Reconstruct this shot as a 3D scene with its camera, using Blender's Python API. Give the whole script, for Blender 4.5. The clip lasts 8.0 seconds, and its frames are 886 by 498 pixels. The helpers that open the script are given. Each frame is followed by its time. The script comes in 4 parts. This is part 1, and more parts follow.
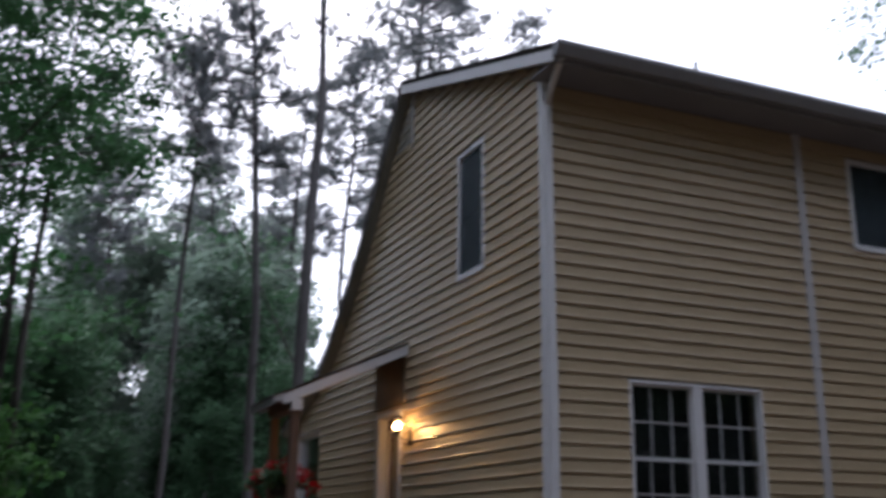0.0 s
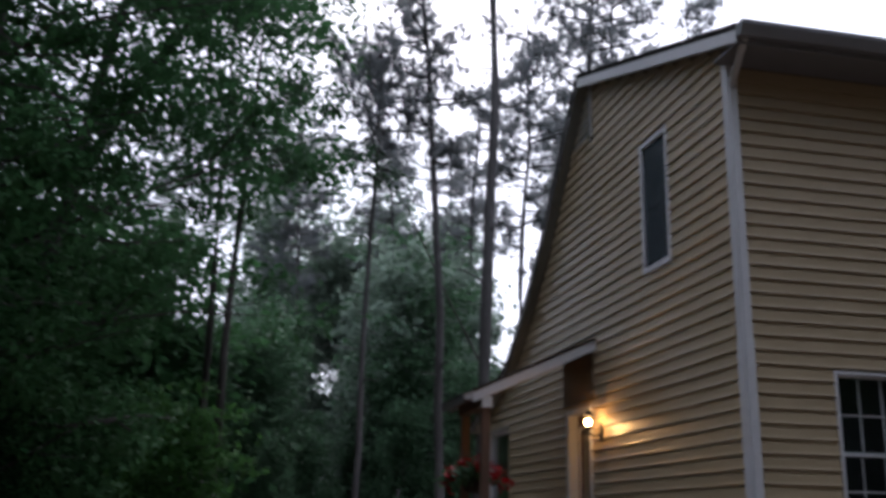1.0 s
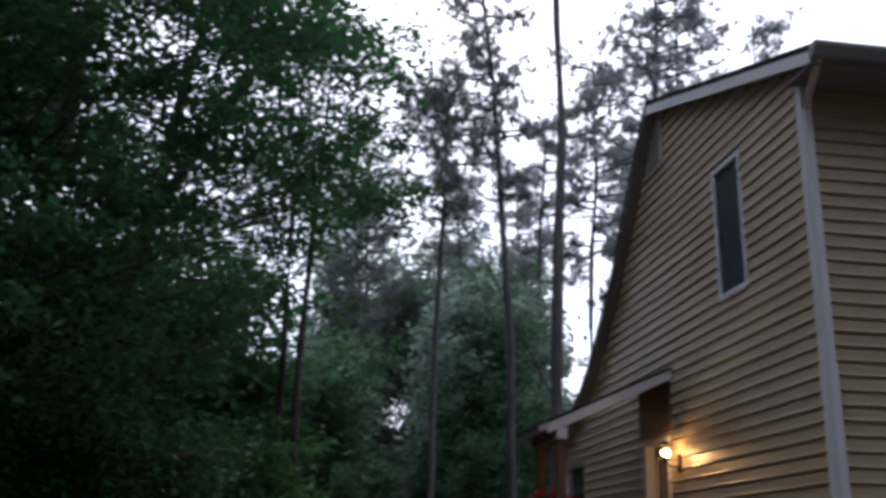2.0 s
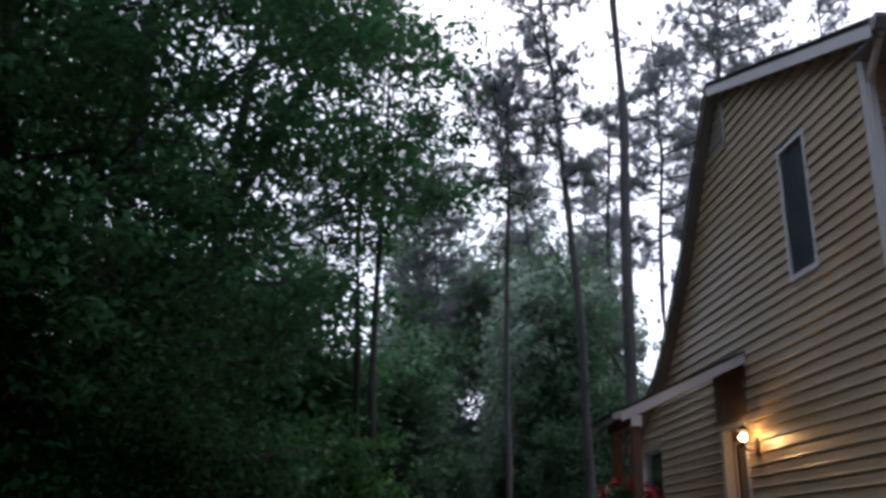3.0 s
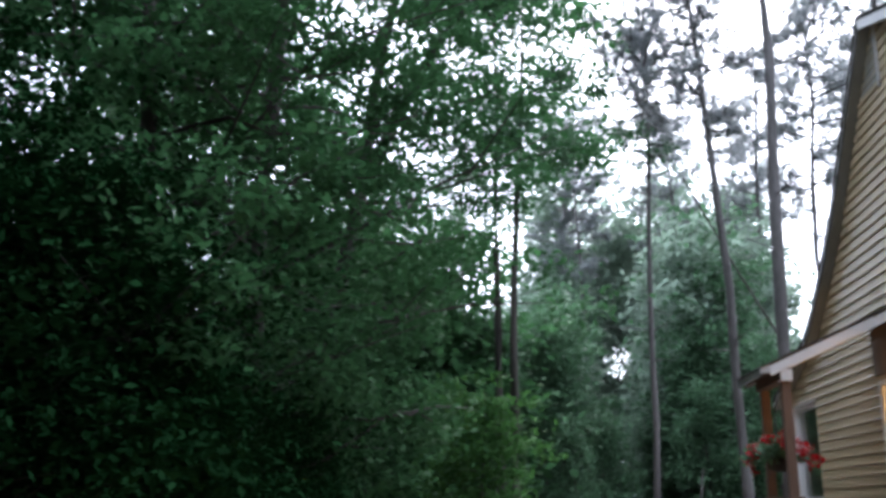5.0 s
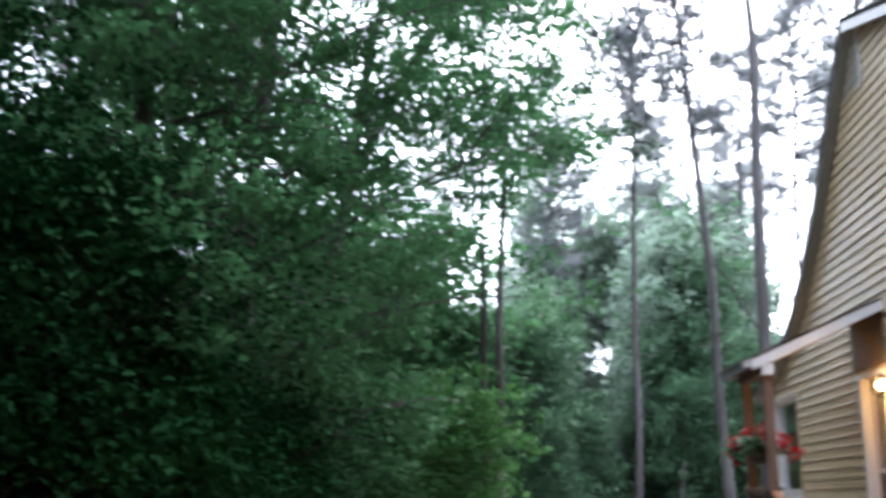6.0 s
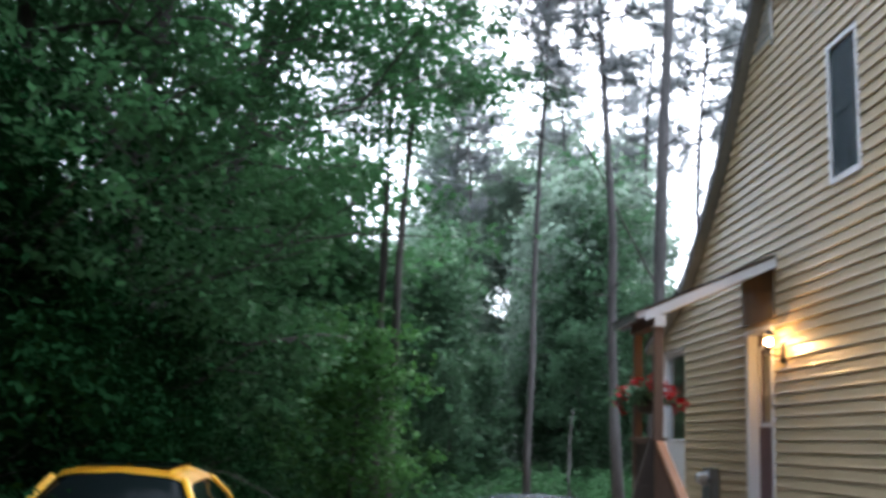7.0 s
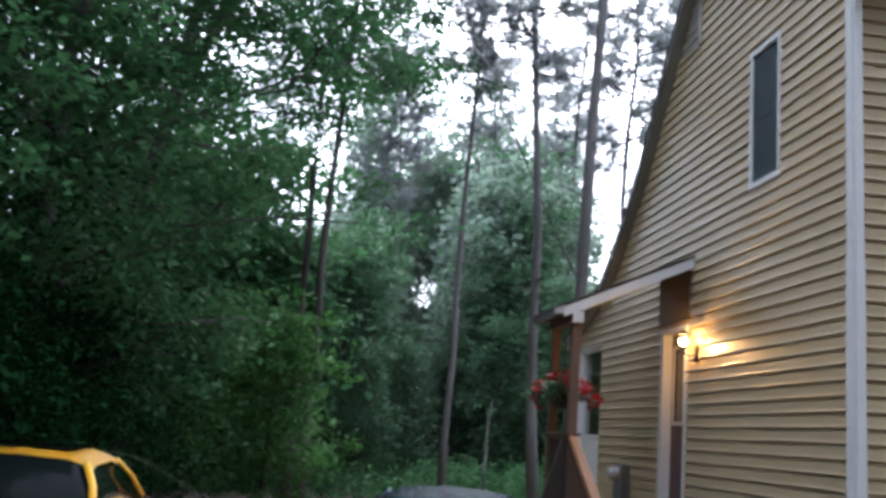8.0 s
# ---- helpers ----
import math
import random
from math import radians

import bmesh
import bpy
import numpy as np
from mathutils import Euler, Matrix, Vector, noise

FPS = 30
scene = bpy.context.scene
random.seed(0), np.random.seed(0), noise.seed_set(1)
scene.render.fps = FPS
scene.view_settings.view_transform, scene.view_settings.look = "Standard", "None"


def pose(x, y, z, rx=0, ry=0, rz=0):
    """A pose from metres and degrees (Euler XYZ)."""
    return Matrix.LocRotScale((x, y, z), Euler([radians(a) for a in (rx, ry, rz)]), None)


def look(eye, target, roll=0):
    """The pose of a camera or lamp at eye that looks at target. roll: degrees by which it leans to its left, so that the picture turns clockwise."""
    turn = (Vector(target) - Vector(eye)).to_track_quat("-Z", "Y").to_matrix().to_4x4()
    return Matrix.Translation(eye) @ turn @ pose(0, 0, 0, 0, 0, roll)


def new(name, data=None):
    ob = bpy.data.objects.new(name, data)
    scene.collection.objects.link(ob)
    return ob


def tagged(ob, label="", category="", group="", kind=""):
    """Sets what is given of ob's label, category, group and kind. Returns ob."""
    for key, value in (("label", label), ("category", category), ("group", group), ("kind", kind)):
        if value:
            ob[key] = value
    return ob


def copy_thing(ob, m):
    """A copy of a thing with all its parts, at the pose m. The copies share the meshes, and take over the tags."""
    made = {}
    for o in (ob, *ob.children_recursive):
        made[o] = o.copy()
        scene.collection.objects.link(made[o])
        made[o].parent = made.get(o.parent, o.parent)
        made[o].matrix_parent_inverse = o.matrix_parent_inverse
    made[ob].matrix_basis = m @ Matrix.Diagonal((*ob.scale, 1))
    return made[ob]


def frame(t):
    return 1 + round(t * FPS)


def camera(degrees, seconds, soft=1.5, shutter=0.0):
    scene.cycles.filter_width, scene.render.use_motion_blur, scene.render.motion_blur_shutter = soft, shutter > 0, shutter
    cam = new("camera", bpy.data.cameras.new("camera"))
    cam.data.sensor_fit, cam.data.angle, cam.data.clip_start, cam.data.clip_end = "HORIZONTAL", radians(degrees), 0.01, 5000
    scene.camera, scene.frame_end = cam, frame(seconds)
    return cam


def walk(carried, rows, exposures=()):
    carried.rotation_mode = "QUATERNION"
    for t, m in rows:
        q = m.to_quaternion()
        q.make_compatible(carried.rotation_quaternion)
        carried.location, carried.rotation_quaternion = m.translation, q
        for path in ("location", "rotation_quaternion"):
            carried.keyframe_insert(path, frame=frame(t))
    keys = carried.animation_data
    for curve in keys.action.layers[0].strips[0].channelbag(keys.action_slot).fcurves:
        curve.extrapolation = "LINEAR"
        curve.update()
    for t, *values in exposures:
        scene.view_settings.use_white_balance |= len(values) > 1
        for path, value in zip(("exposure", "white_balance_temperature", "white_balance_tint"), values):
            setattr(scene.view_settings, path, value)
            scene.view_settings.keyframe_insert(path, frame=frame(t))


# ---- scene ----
cam = camera(48.3, 8.0, soft=3.5, shutter=0.5)
PATH = [
    (0, (-4.316, -7.72, 1.705), (-3.565, -5.951, 2.261), 0.7),
    (0.5, (-4.331, -7.665, 1.714), (-3.763, -5.816, 2.222), 1.3),
    (1, (-4.383, -7.695, 1.718), (-3.97, -5.815, 2.26), 1.2),
    (1.5, (-4.381, -7.686, 1.698), (-4.058, -5.807, 2.302), 1.0),
    (2, (-4.437, -7.698, 1.683), (-4.161, -5.811, 2.287), 1.3),
    (2.2, (-4.466, -7.727, 1.69), (-4.271, -5.824, 2.272), 0.5),
    (3.3, (-4.389, -7.807, 1.723), (-4.276, -5.897, 2.307), -0.4),
    (3.5, (-4.408, -7.686, 1.712), (-4.346, -5.771, 2.288), 0.1),
    (4, (-4.314, -7.595, 1.709), (-4.313, -5.672, 2.258), 0.7),
    (4.5, (-4.263, -7.563, 1.711), (-4.344, -5.63, 2.219), 0.6),
    (5.8, (-4.371, -7.877, 1.657), (-4.561, -5.952, 2.164), -0.3),
    (6, (-4.37, -7.858, 1.643), (-4.486, -5.924, 2.14), 0.5),
    (6.5, (-4.264, -7.614, 1.711), (-4.237, -5.663, 2.152), 1.5),
    (7, (-4.276, -7.523, 1.683), (-4.201, -5.562, 2.066), 2.5),
    (7.5, (-4.252, -7.513, 1.671), (-3.99, -5.567, 2.048), 4.3),
    (8, (-4.205, -7.445, 1.702), (-3.984, -5.492, 2.072), 4.1),
]
EXPOSURE = [(0, 0.47, 5850, 17), (1, 0.14, 5850, 17), (2, 0.14, 5750, 17), (3.5, 0.3, 5750, 15), (4.5, 1.22, 5750, 11), (6, 2.45, 5800, 12), (6.5, 2.24, 5780, 11), (7, 2.0, 5780, 9), (7.5, 1.85, 5750, 10), (8, 1.74, 5750, 11)]
walk(cam, [(t, look(eye, target, roll)) for t, eye, target, roll in PATH], EXPOSURE)

# ---- world and light: bright overcast evening sky, soft light ----
world = bpy.data.worlds.new("overcast_sky")
scene.world = world
world.use_nodes = True
wn, wl = world.node_tree.nodes, world.node_tree.links
wn.clear()
sky = wn.new("ShaderNodeTexSky")
sky.sky_type, sky.sun_disc = "NISHITA", False
sky.sun_elevation, sky.sun_rotation = radians(40), radians(12)
sky.air_density, sky.dust_density, sky.ozone_density = 1.0, 3.0, 1.0
cloud = wn.new("ShaderNodeMixRGB")
cloud.inputs[0].default_value = 0.82
cloud.inputs[2].default_value = (8.4, 8.7, 9.4, 1)
wl.new(sky.outputs[0], cloud.inputs[1])
back = wn.new("ShaderNodeBackground")
back.inputs[1].default_value = 0.15
wl.new(cloud.outputs[0], back.inputs[0])
wout = wn.new("ShaderNodeOutputWorld")
wl.new(back.outputs[0], wout.inputs[0])

sun_data = bpy.data.lights.new("sun", "SUN")
sun_data.energy, sun_data.angle, sun_data.color = 2.4, radians(25), (1.0, 0.97, 0.92)
sun = new("sun", sun_data)
sun.matrix_world = look((6, 29, 25), (0, 0, 0))


# ---- materials ----
def material(name, colour, rough=0.6, var=0.12, scale=6.0, fine=60.0, bump=0.0, metal=0.0, island=0.0, random_ob=0.0,
             translucent=0.0, stretch=(1, 1, 1), coat=0.0, sheen=0.5):
    """A surface with variation at two scales, fine relief and, if wanted, differences from piece to piece."""
    m = bpy.data.materials.new(name)
    m.use_nodes = True
    n, l = m.node_tree.nodes, m.node_tree.links
    b = n["Principled BSDF"]
    b.inputs["Roughness"].default_value = rough
    b.inputs["Metallic"].default_value = metal
    b.inputs["Coat Weight"].default_value = coat
    b.inputs["Specular IOR Level"].default_value = sheen
    co = n.new("ShaderNodeTexCoord")
    mp = n.new("ShaderNodeMapping")
    mp.inputs["Scale"].default_value = stretch
    l.new(co.outputs["Object"], mp.inputs[0])
    big, small = n.new("ShaderNodeTexNoise"), n.new("ShaderNodeTexNoise")
    big.inputs["Scale"].default_value, small.inputs["Scale"].default_value = scale, fine
    big.inputs["Detail"].default_value = small.inputs["Detail"].default_value = 3
    l.new(mp.outputs[0], big.inputs["Vector"])
    l.new(mp.outputs[0], small.inputs["Vector"])
    add = n.new("ShaderNodeMath")
    add.operation = "ADD"
    l.new(big.outputs[0], add.inputs[0])
    l.new(small.outputs[0], add.inputs[1])
    last = add.outputs[0]
    for amount, kind in ((island, "island"), (random_ob, "object")):
        if amount:
            src = n.new("ShaderNodeNewGeometry").outputs["Random Per Island"] if kind == "island" else n.new("ShaderNodeObjectInfo").outputs["Random"]
            mul = n.new("ShaderNodeMath")
            mul.operation = "MULTIPLY_ADD"
            mul.inputs[1].default_value = amount
            l.new(src, mul.inputs[0])
            l.new(last, mul.inputs[2])
            last = mul.outputs[0]
    mid = 1.0 + (island + random_ob) / 2
    rng = n.new("ShaderNodeMapRange")
    rng.inputs[1].default_value, rng.inputs[2].default_value = mid - 0.6, mid + 0.6
    rng.inputs[3].default_value, rng.inputs[4].default_value = 1 - var * 2, 1 + var * 2
    l.new(last, rng.inputs[0])
    mix = n.new("ShaderNodeVectorMath")
    mix.operation = "SCALE"
    mix.inputs[0].default_value = colour
    l.new(rng.outputs[0], mix.inputs["Scale"])
    l.new(mix.outputs[0], b.inputs["Base Color"])
    if bump:
        bp = n.new("ShaderNodeBump")
        bp.inputs["Strength"].default_value = bump
        bp.inputs["Distance"].default_value = 0.02
        l.new(small.outputs[0], bp.inputs["Height"])
        l.new(bp.outputs[0], b.inputs["Normal"])
    if translucent:
        tr = n.new("ShaderNodeBsdfTranslucent")
        l.new(mix.outputs[0], tr.inputs[0])
        ms = n.new("ShaderNodeMixShader")
        ms.inputs[0].default_value = translucent
        l.new(b.outputs[0], ms.inputs[1])
        l.new(tr.outputs[0], ms.inputs[2])
        l.new(ms.outputs[0], n["Material Output"].inputs[0])
    return m


SIDING = material("tan_vinyl_siding", (0.372, 0.294, 0.184), 0.36, 0.06, 1.2, 40, 0.05, random_ob=0.5, sheen=0.4)
SHEATH = material("sheathing", (0.2, 0.17, 0.13), 0.8)
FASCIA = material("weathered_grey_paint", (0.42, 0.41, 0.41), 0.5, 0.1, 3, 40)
# darker copy of the grey paint, with shade put into the colour
FASCIA_SHADE = material("shaded_grey_paint", (0.21, 0.215, 0.195), 0.55, 0.1, 3, 40)
WHITE = material("white_vinyl_trim", (0.60, 0.60, 0.61), 0.4, 0.05, 3, 50, 0.03)
MUNTIN = material("dull_glazing_bar", (0.36, 0.39, 0.40), 0.5, 0.08, 3, 40)
# gutter and soffit greys are lifted to imitate glare from the sky
GUTTER = material("dark_grey_gutter_paint", (0.20, 0.205, 0.22), 0.4, 0.08, 3, 40)
# soffit colour also holds the shade under the eave
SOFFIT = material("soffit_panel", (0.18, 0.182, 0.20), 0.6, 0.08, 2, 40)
SHINGLE = material("asphalt_shingle", (0.055, 0.052, 0.05), 0.9, 0.25, 5, 120, 0.4, random_ob=0.4)
DARKWOOD = material("dark_weathered_wood", (0.028, 0.018, 0.012), 0.7, 0.25, 3, 30, 0.2, stretch=(1, 1, 0.15), random_ob=0.4)
HANDRAIL = material("orange_brown_rail_wood", (0.26, 0.125, 0.065), 0.6, 0.2, 3, 30, 0.2)
# brown that imitates the porch roof's shadow on the wall
ROOF_SHADOW = material("brown_roof_shadow", (0.11, 0.078, 0.045), 0.7, 0.2, 3, 30, 0.15, random_ob=0.3)
TREATED = material("stained_deck_wood", (0.105, 0.06, 0.04), 0.65, 0.2, 3, 30, 0.2, stretch=(1, 1, 0.15), random_ob=0.3)
MAROON = material("maroon_door_paint", (0.06, 0.013, 0.018), 0.35, 0.1, 3, 40)
METER = material("grey_meter_metal", (0.13, 0.15, 0.17), 0.45, 0.12, 8, 60, metal=0.5)
BLACK = material("black_metal", (0.015, 0.013, 0.012), 0.4, 0.1)
CONCRETE = material("concrete_block", (0.34, 0.32, 0.29), 0.85, 0.15, 3, 40, 0.3)
# near-black colour standing in for the unlit rooms
ROOM_DARK = material("room_darkness", (0.014, 0.015, 0.017), 0.9, 0.1)


def screen_material():
    """Fine dark insect mesh: partly open, dull grey."""
    m = material("insect_mesh", (0.022, 0.038, 0.047), 0.7, 0.1, 2, 200)
    n, l = m.node_tree.nodes, m.node_tree.links
    clear, ms = n.new("ShaderNodeBsdfTransparent"), n.new("ShaderNodeMixShader")
    ms.inputs[0].default_value = 0.3
    l.new(n["Principled BSDF"].outputs[0], ms.inputs[1])
    l.new(clear.outputs[0], ms.inputs[2])
    l.new(ms.outputs[0], n["Material Output"].inputs[0])
    return m


SCREEN = screen_material()
BARK_PINE = material("pine_bark", (0.070, 0.065, 0.064), 0.9, 0.3, 2.0, 14, 0.7, stretch=(1, 1, 0.3))
BARK_OAK = material("grey_oak_bark", (0.035, 0.03, 0.026), 0.9, 0.3, 2.0, 16, 0.7, stretch=(1, 1, 0.25))
BARK_PALE = material("pale_bark", (0.09, 0.085, 0.08), 0.85, 0.2, 2.0, 14, 0.5)
LEAF = material("oak_leaf", (0.046, 0.112, 0.043), 0.7, 0.2, 0.5, 4, island=0.6, translucent=0.42, sheen=0.06)
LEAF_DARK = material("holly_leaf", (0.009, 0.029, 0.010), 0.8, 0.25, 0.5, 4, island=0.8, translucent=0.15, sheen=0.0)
LEAF_MID = material("woodland_leaf", (0.070, 0.135, 0.070), 0.65, 0.18, 0.5, 4, island=0.6, translucent=0.45, sheen=0.12)
LEAF_LIGHT = material("maple_leaf", (0.042, 0.106, 0.027), 0.8, 0.22, 0.6, 4, island=0.5, translucent=0.4, sheen=0.04)
# paler and greyer than real leaves: haze over distance is in the colour
LEAF_HAZED = material("hazed_distant_leaf", (0.215, 0.282, 0.215), 0.7, 0.12, 0.2, 2, island=0.4, translucent=0.6, sheen=0.1)
# needles lightened to grey so the crowns look veiled by haze
NEEDLE_HAZED = material("hazed_pine_needle", (0.37, 0.39, 0.39), 0.6, 0.15, 0.6, 4, island=0.5, translucent=0.6, sheen=0.2)
SOIL = material("leaf_litter_ground", (0.12, 0.085, 0.06), 0.95, 0.3, 0.35, 9, 0.6)
YELLOW = material("yellow_car_paint", (0.85, 0.45, 0.015), 0.45, 0.06, 2, 30, coat=0.25)
DARKBLUE = material("blue_grey_car_paint", (0.060, 0.085, 0.120), 0.26, 0.06, 2, 30, metal=0.2, coat=0.6)
RUBBER = material("tyre_rubber", (0.012, 0.012, 0.012), 0.85, 0.1)
ALLOY = material("alloy_wheel", (0.45, 0.45, 0.46), 0.35, 0.1, metal=0.9)
CARGLASS = material("tinted_car_glass", (0.006, 0.009, 0.009), 0.05, 0.05, sheen=0.05)
SEATS = material("dark_plastic_trim", (0.012, 0.012, 0.013), 0.5, 0.1)
LENS = material("lamp_lens", (0.36, 0.37, 0.38), 0.1, 0.05)
PETAL = material("red_geranium_petal", (0.34, 0.010, 0.012), 0.6, 0.2, 8, 40, island=0.6, translucent=0.3, sheen=0.1)
BASKET = material("dark_coir_basket", (0.03, 0.024, 0.018), 0.9, 0.2, 20, 90, 0.5)
SILVER = material("galvanised_pipe", (0.4, 0.4, 0.41), 0.4, 0.1, metal=0.8)


def glass_material(name, tint, rough):
    m = bpy.data.materials.new(name)
    m.use_nodes = True
    b = m.node_tree.nodes["Principled BSDF"]
    b.inputs["Base Color"].default_value = (*tint, 1)
    b.inputs["Roughness"].default_value = rough
    b.inputs["Transmission Weight"].default_value = 1.0
    b.inputs["IOR"].default_value = 1.5
    return m


GLASS = glass_material("window_glass", (0.75, 0.82, 0.8), 0.03)


def glow_material(name, colour, power):
    m = bpy.data.materials.new(name)
    m.use_nodes = True
    b = m.node_tree.nodes["Principled BSDF"]
    b.inputs["Emission Color"].default_value = (*colour, 1)
    b.inputs["Emission Strength"].default_value = power
    return m


# emission of the backdrop band, in place of sky-lit mist
MIST_GLOW = glow_material("evening_mist_glow", (0.86, 1.0, 0.96), 0.125)
BULB = glow_material("lit_warm_bulb", (1.0, 0.52, 0.16), 85)


# ---- small builders ----
def mesh_of(name, verts, faces, mat, smooth=False):
    me = bpy.data.meshes.new(name)
    me.from_pydata([tuple(v) for v in verts], [], [tuple(f) for f in faces])
    me.materials.append(mat)
    if smooth:
        me.polygons.foreach_set("use_smooth", [True] * len(me.polygons))
    me.update()
    return me


def part(name, bm, mat, parent=None, label="", smooth=False):
    """One bmesh as one mesh object, under a thing or a part."""
    me = bpy.data.meshes.new(name)
    bmesh.ops.recalc_face_normals(bm, faces=bm.faces)
    bm.to_mesh(me)
    bm.free()
    me.materials.append(mat)
    if smooth:
        me.polygons.foreach_set("use_smooth", [True] * len(me.polygons))
    ob = new(name, me)
    ob.parent = parent
    return tagged(ob, label)


def thing(name, at, label, category, group="", kind=""):
    ob = new(name)
    ob.location = at
    ob.empty_display_size = 0.1
    return tagged(ob, label, category, group, kind)


def box(bm, lo, hi, bevel=0.0):
    r = bmesh.ops.create_cube(bm, size=1.0)
    for v in r["verts"]:
        v.co = Vector([lo[i] + (v.co[i] + 0.5) * (hi[i] - lo[i]) for i in range(3)])
    if bevel:
        es = list({e for v in r["verts"] for e in v.link_edges})
        bmesh.ops.bevel(bm, geom=es, offset=bevel, segments=2, affect="EDGES", profile=0.6)
    return bm


def block(lo, hi, bevel=0.0):
    return box(bmesh.new(), lo, hi, bevel)


def tube(bm, points, radii, sides=10, cap=True):
    """A tapered tube along points."""
    rings = []
    pts = [Vector(p) for p in points]
    for i, p in enumerate(pts):
        d = (pts[min(i + 1, len(pts) - 1)] - pts[max(i - 1, 0)]).normalized()
        q = d.to_track_quat("Z", "Y").to_matrix()
        rings.append([bm.verts.new(p + q @ Vector((math.cos(a) * radii[i], math.sin(a) * radii[i], 0)))
                      for a in (2 * math.pi * k / sides for k in range(sides))])
    for a, b in zip(rings, rings[1:]):
        for k in range(sides):
            bm.faces.new((a[k], a[(k + 1) % sides], b[(k + 1) % sides], b[k]))
    if cap:
        bm.faces.new(list(reversed(rings[0])))
        bm.faces.new(rings[-1])
    return bm


def prism(bm, outline, axis, a, b):
    """A flat outline (two coordinates each) drawn out along axis from a to b."""
    def p3(u, v, w):
        return (w, u, v) if axis == "x" else (u, w, v) if axis == "y" else (u, v, w)
    lo = [bm.verts.new(p3(u, v, a)) for u, v in outline]
    hi = [bm.verts.new(p3(u, v, b)) for u, v in outline]
    bm.faces.new(lo)
    bm.faces.new(list(reversed(hi)))
    k = len(outline)
    for i in range(k):
        bm.faces.new((lo[i], hi[i], hi[(i + 1) % k], lo[(i + 1) % k]))
    return bm


# ---- ground ----
def build_ground():
    n, size = 90, 300.0
    us = [math.copysign(abs(i / n * 2 - 1) ** 2.2, i / n * 2 - 1) * size for i in range(n + 1)]
    verts = []
    for y in us:
        for x in us:
            d = math.hypot(x + 4, y + 4)
            verts.append((x, y, 0.06 * noise.noise((x * 0.3, y * 0.3, 0)) * min(1, d / 8) + 0.25 * noise.noise((x * 0.04, y * 0.04, 3)) * min(1, max(0, d - 14) / 20) - 0.01))
    faces = [(j * (n + 1) + i, j * (n + 1) + i + 1, (j + 1) * (n + 1) + i + 1, (j + 1) * (n + 1) + i) for j in range(n) for i in range(n)]
    ob = new("ground", mesh_of("ground", verts, faces, SOIL, True))
    tagged(ob, "brown leaf-littered soil yard at the edge of a wood", "ground", kind="structure")


build_ground()

# ---- house: plan in metres. Gable wall on x = 0 (outside is -x), eave wall on y = 0 (outside is -y) ----
LAP = 0.127
FAR_Y, EAST_X = 8.72, 11.0
ROOF = [(-0.48, 6.10), (3.54, 7.47), (5.22, 5.50), (6.0, 4.80), (6.42, 4.45), (6.88, 4.14), (7.74, 3.82), (9.0, 3.40)]
BASE = 0.55


def roof_z(y):
    for (y0, z0), (y1, z1) in zip(ROOF, ROOF[1:]):
        if y <= y1:
            return z0 + (z1 - z0) * (y - y0) / (y1 - y0)
    return ROOF[-1][1]


def wall_top(y):
    return roof_z(y) - 0.12


GABLE_OPEN = [(1.34, 1.93, 4.44, 5.82), (3.68, 4.40, 1.06, 3.12), (7.19, 8.42, 1.06, 3.22)]
EAVE_OPEN = [(0.861, 2.337, 1.741, 3.079), (3.84, 4.55, 4.78, 5.72)]


def wall_sheet(bm, openings, a, b, top_of, breaks, place, push):
    """A wall with openings as one connected sheet of cells, drawn out to its thickness."""
    us = sorted({a, b, *(q for o in openings for q in o[:2]), *breaks})
    zs = sorted({BASE, *(q for o in openings for q in o[2:])})
    made = {}

    def vert(u, z):
        key = (round(u, 4), round(z, 4))
        if key not in made:
            made[key] = bm.verts.new(place(u, z))
        return made[key]
    for u0, u1 in zip(us, us[1:]):
        low = min(top_of(u0), top_of(u1))
        levels = [z for z in zs if z < low - 0.02]
        for i, z0 in enumerate(levels):
            last = i == len(levels) - 1
            z1 = None if last else levels[i + 1]
            um, zm = (u0 + u1) / 2, z0 + 0.01
            if any(o[0] < um < o[1] and o[2] < zm < o[3] for o in openings):
                continue
            bm.faces.new((vert(u0, z0), vert(u1, z0), vert(u1, top_of(u1) if last else z1), vert(u0, top_of(u0) if last else z1)))
    r = bmesh.ops.extrude_face_region(bm, geom=bm.faces[:])
    bmesh.ops.translate(bm, vec=push, verts=[g for g in r["geom"] if isinstance(g, bmesh.types.BMVert)])
    return bm


house = thing("house", (0, 0, 0), "two-storey house with tan vinyl siding, white trim and dark shingle roof", "house")


def wider(openings):
    """Rough openings, a finger wider than the frames set in them."""
    return [(a - 0.01, b + 0.01, c - 0.01, d + 0.01) for a, b, c, d in openings]


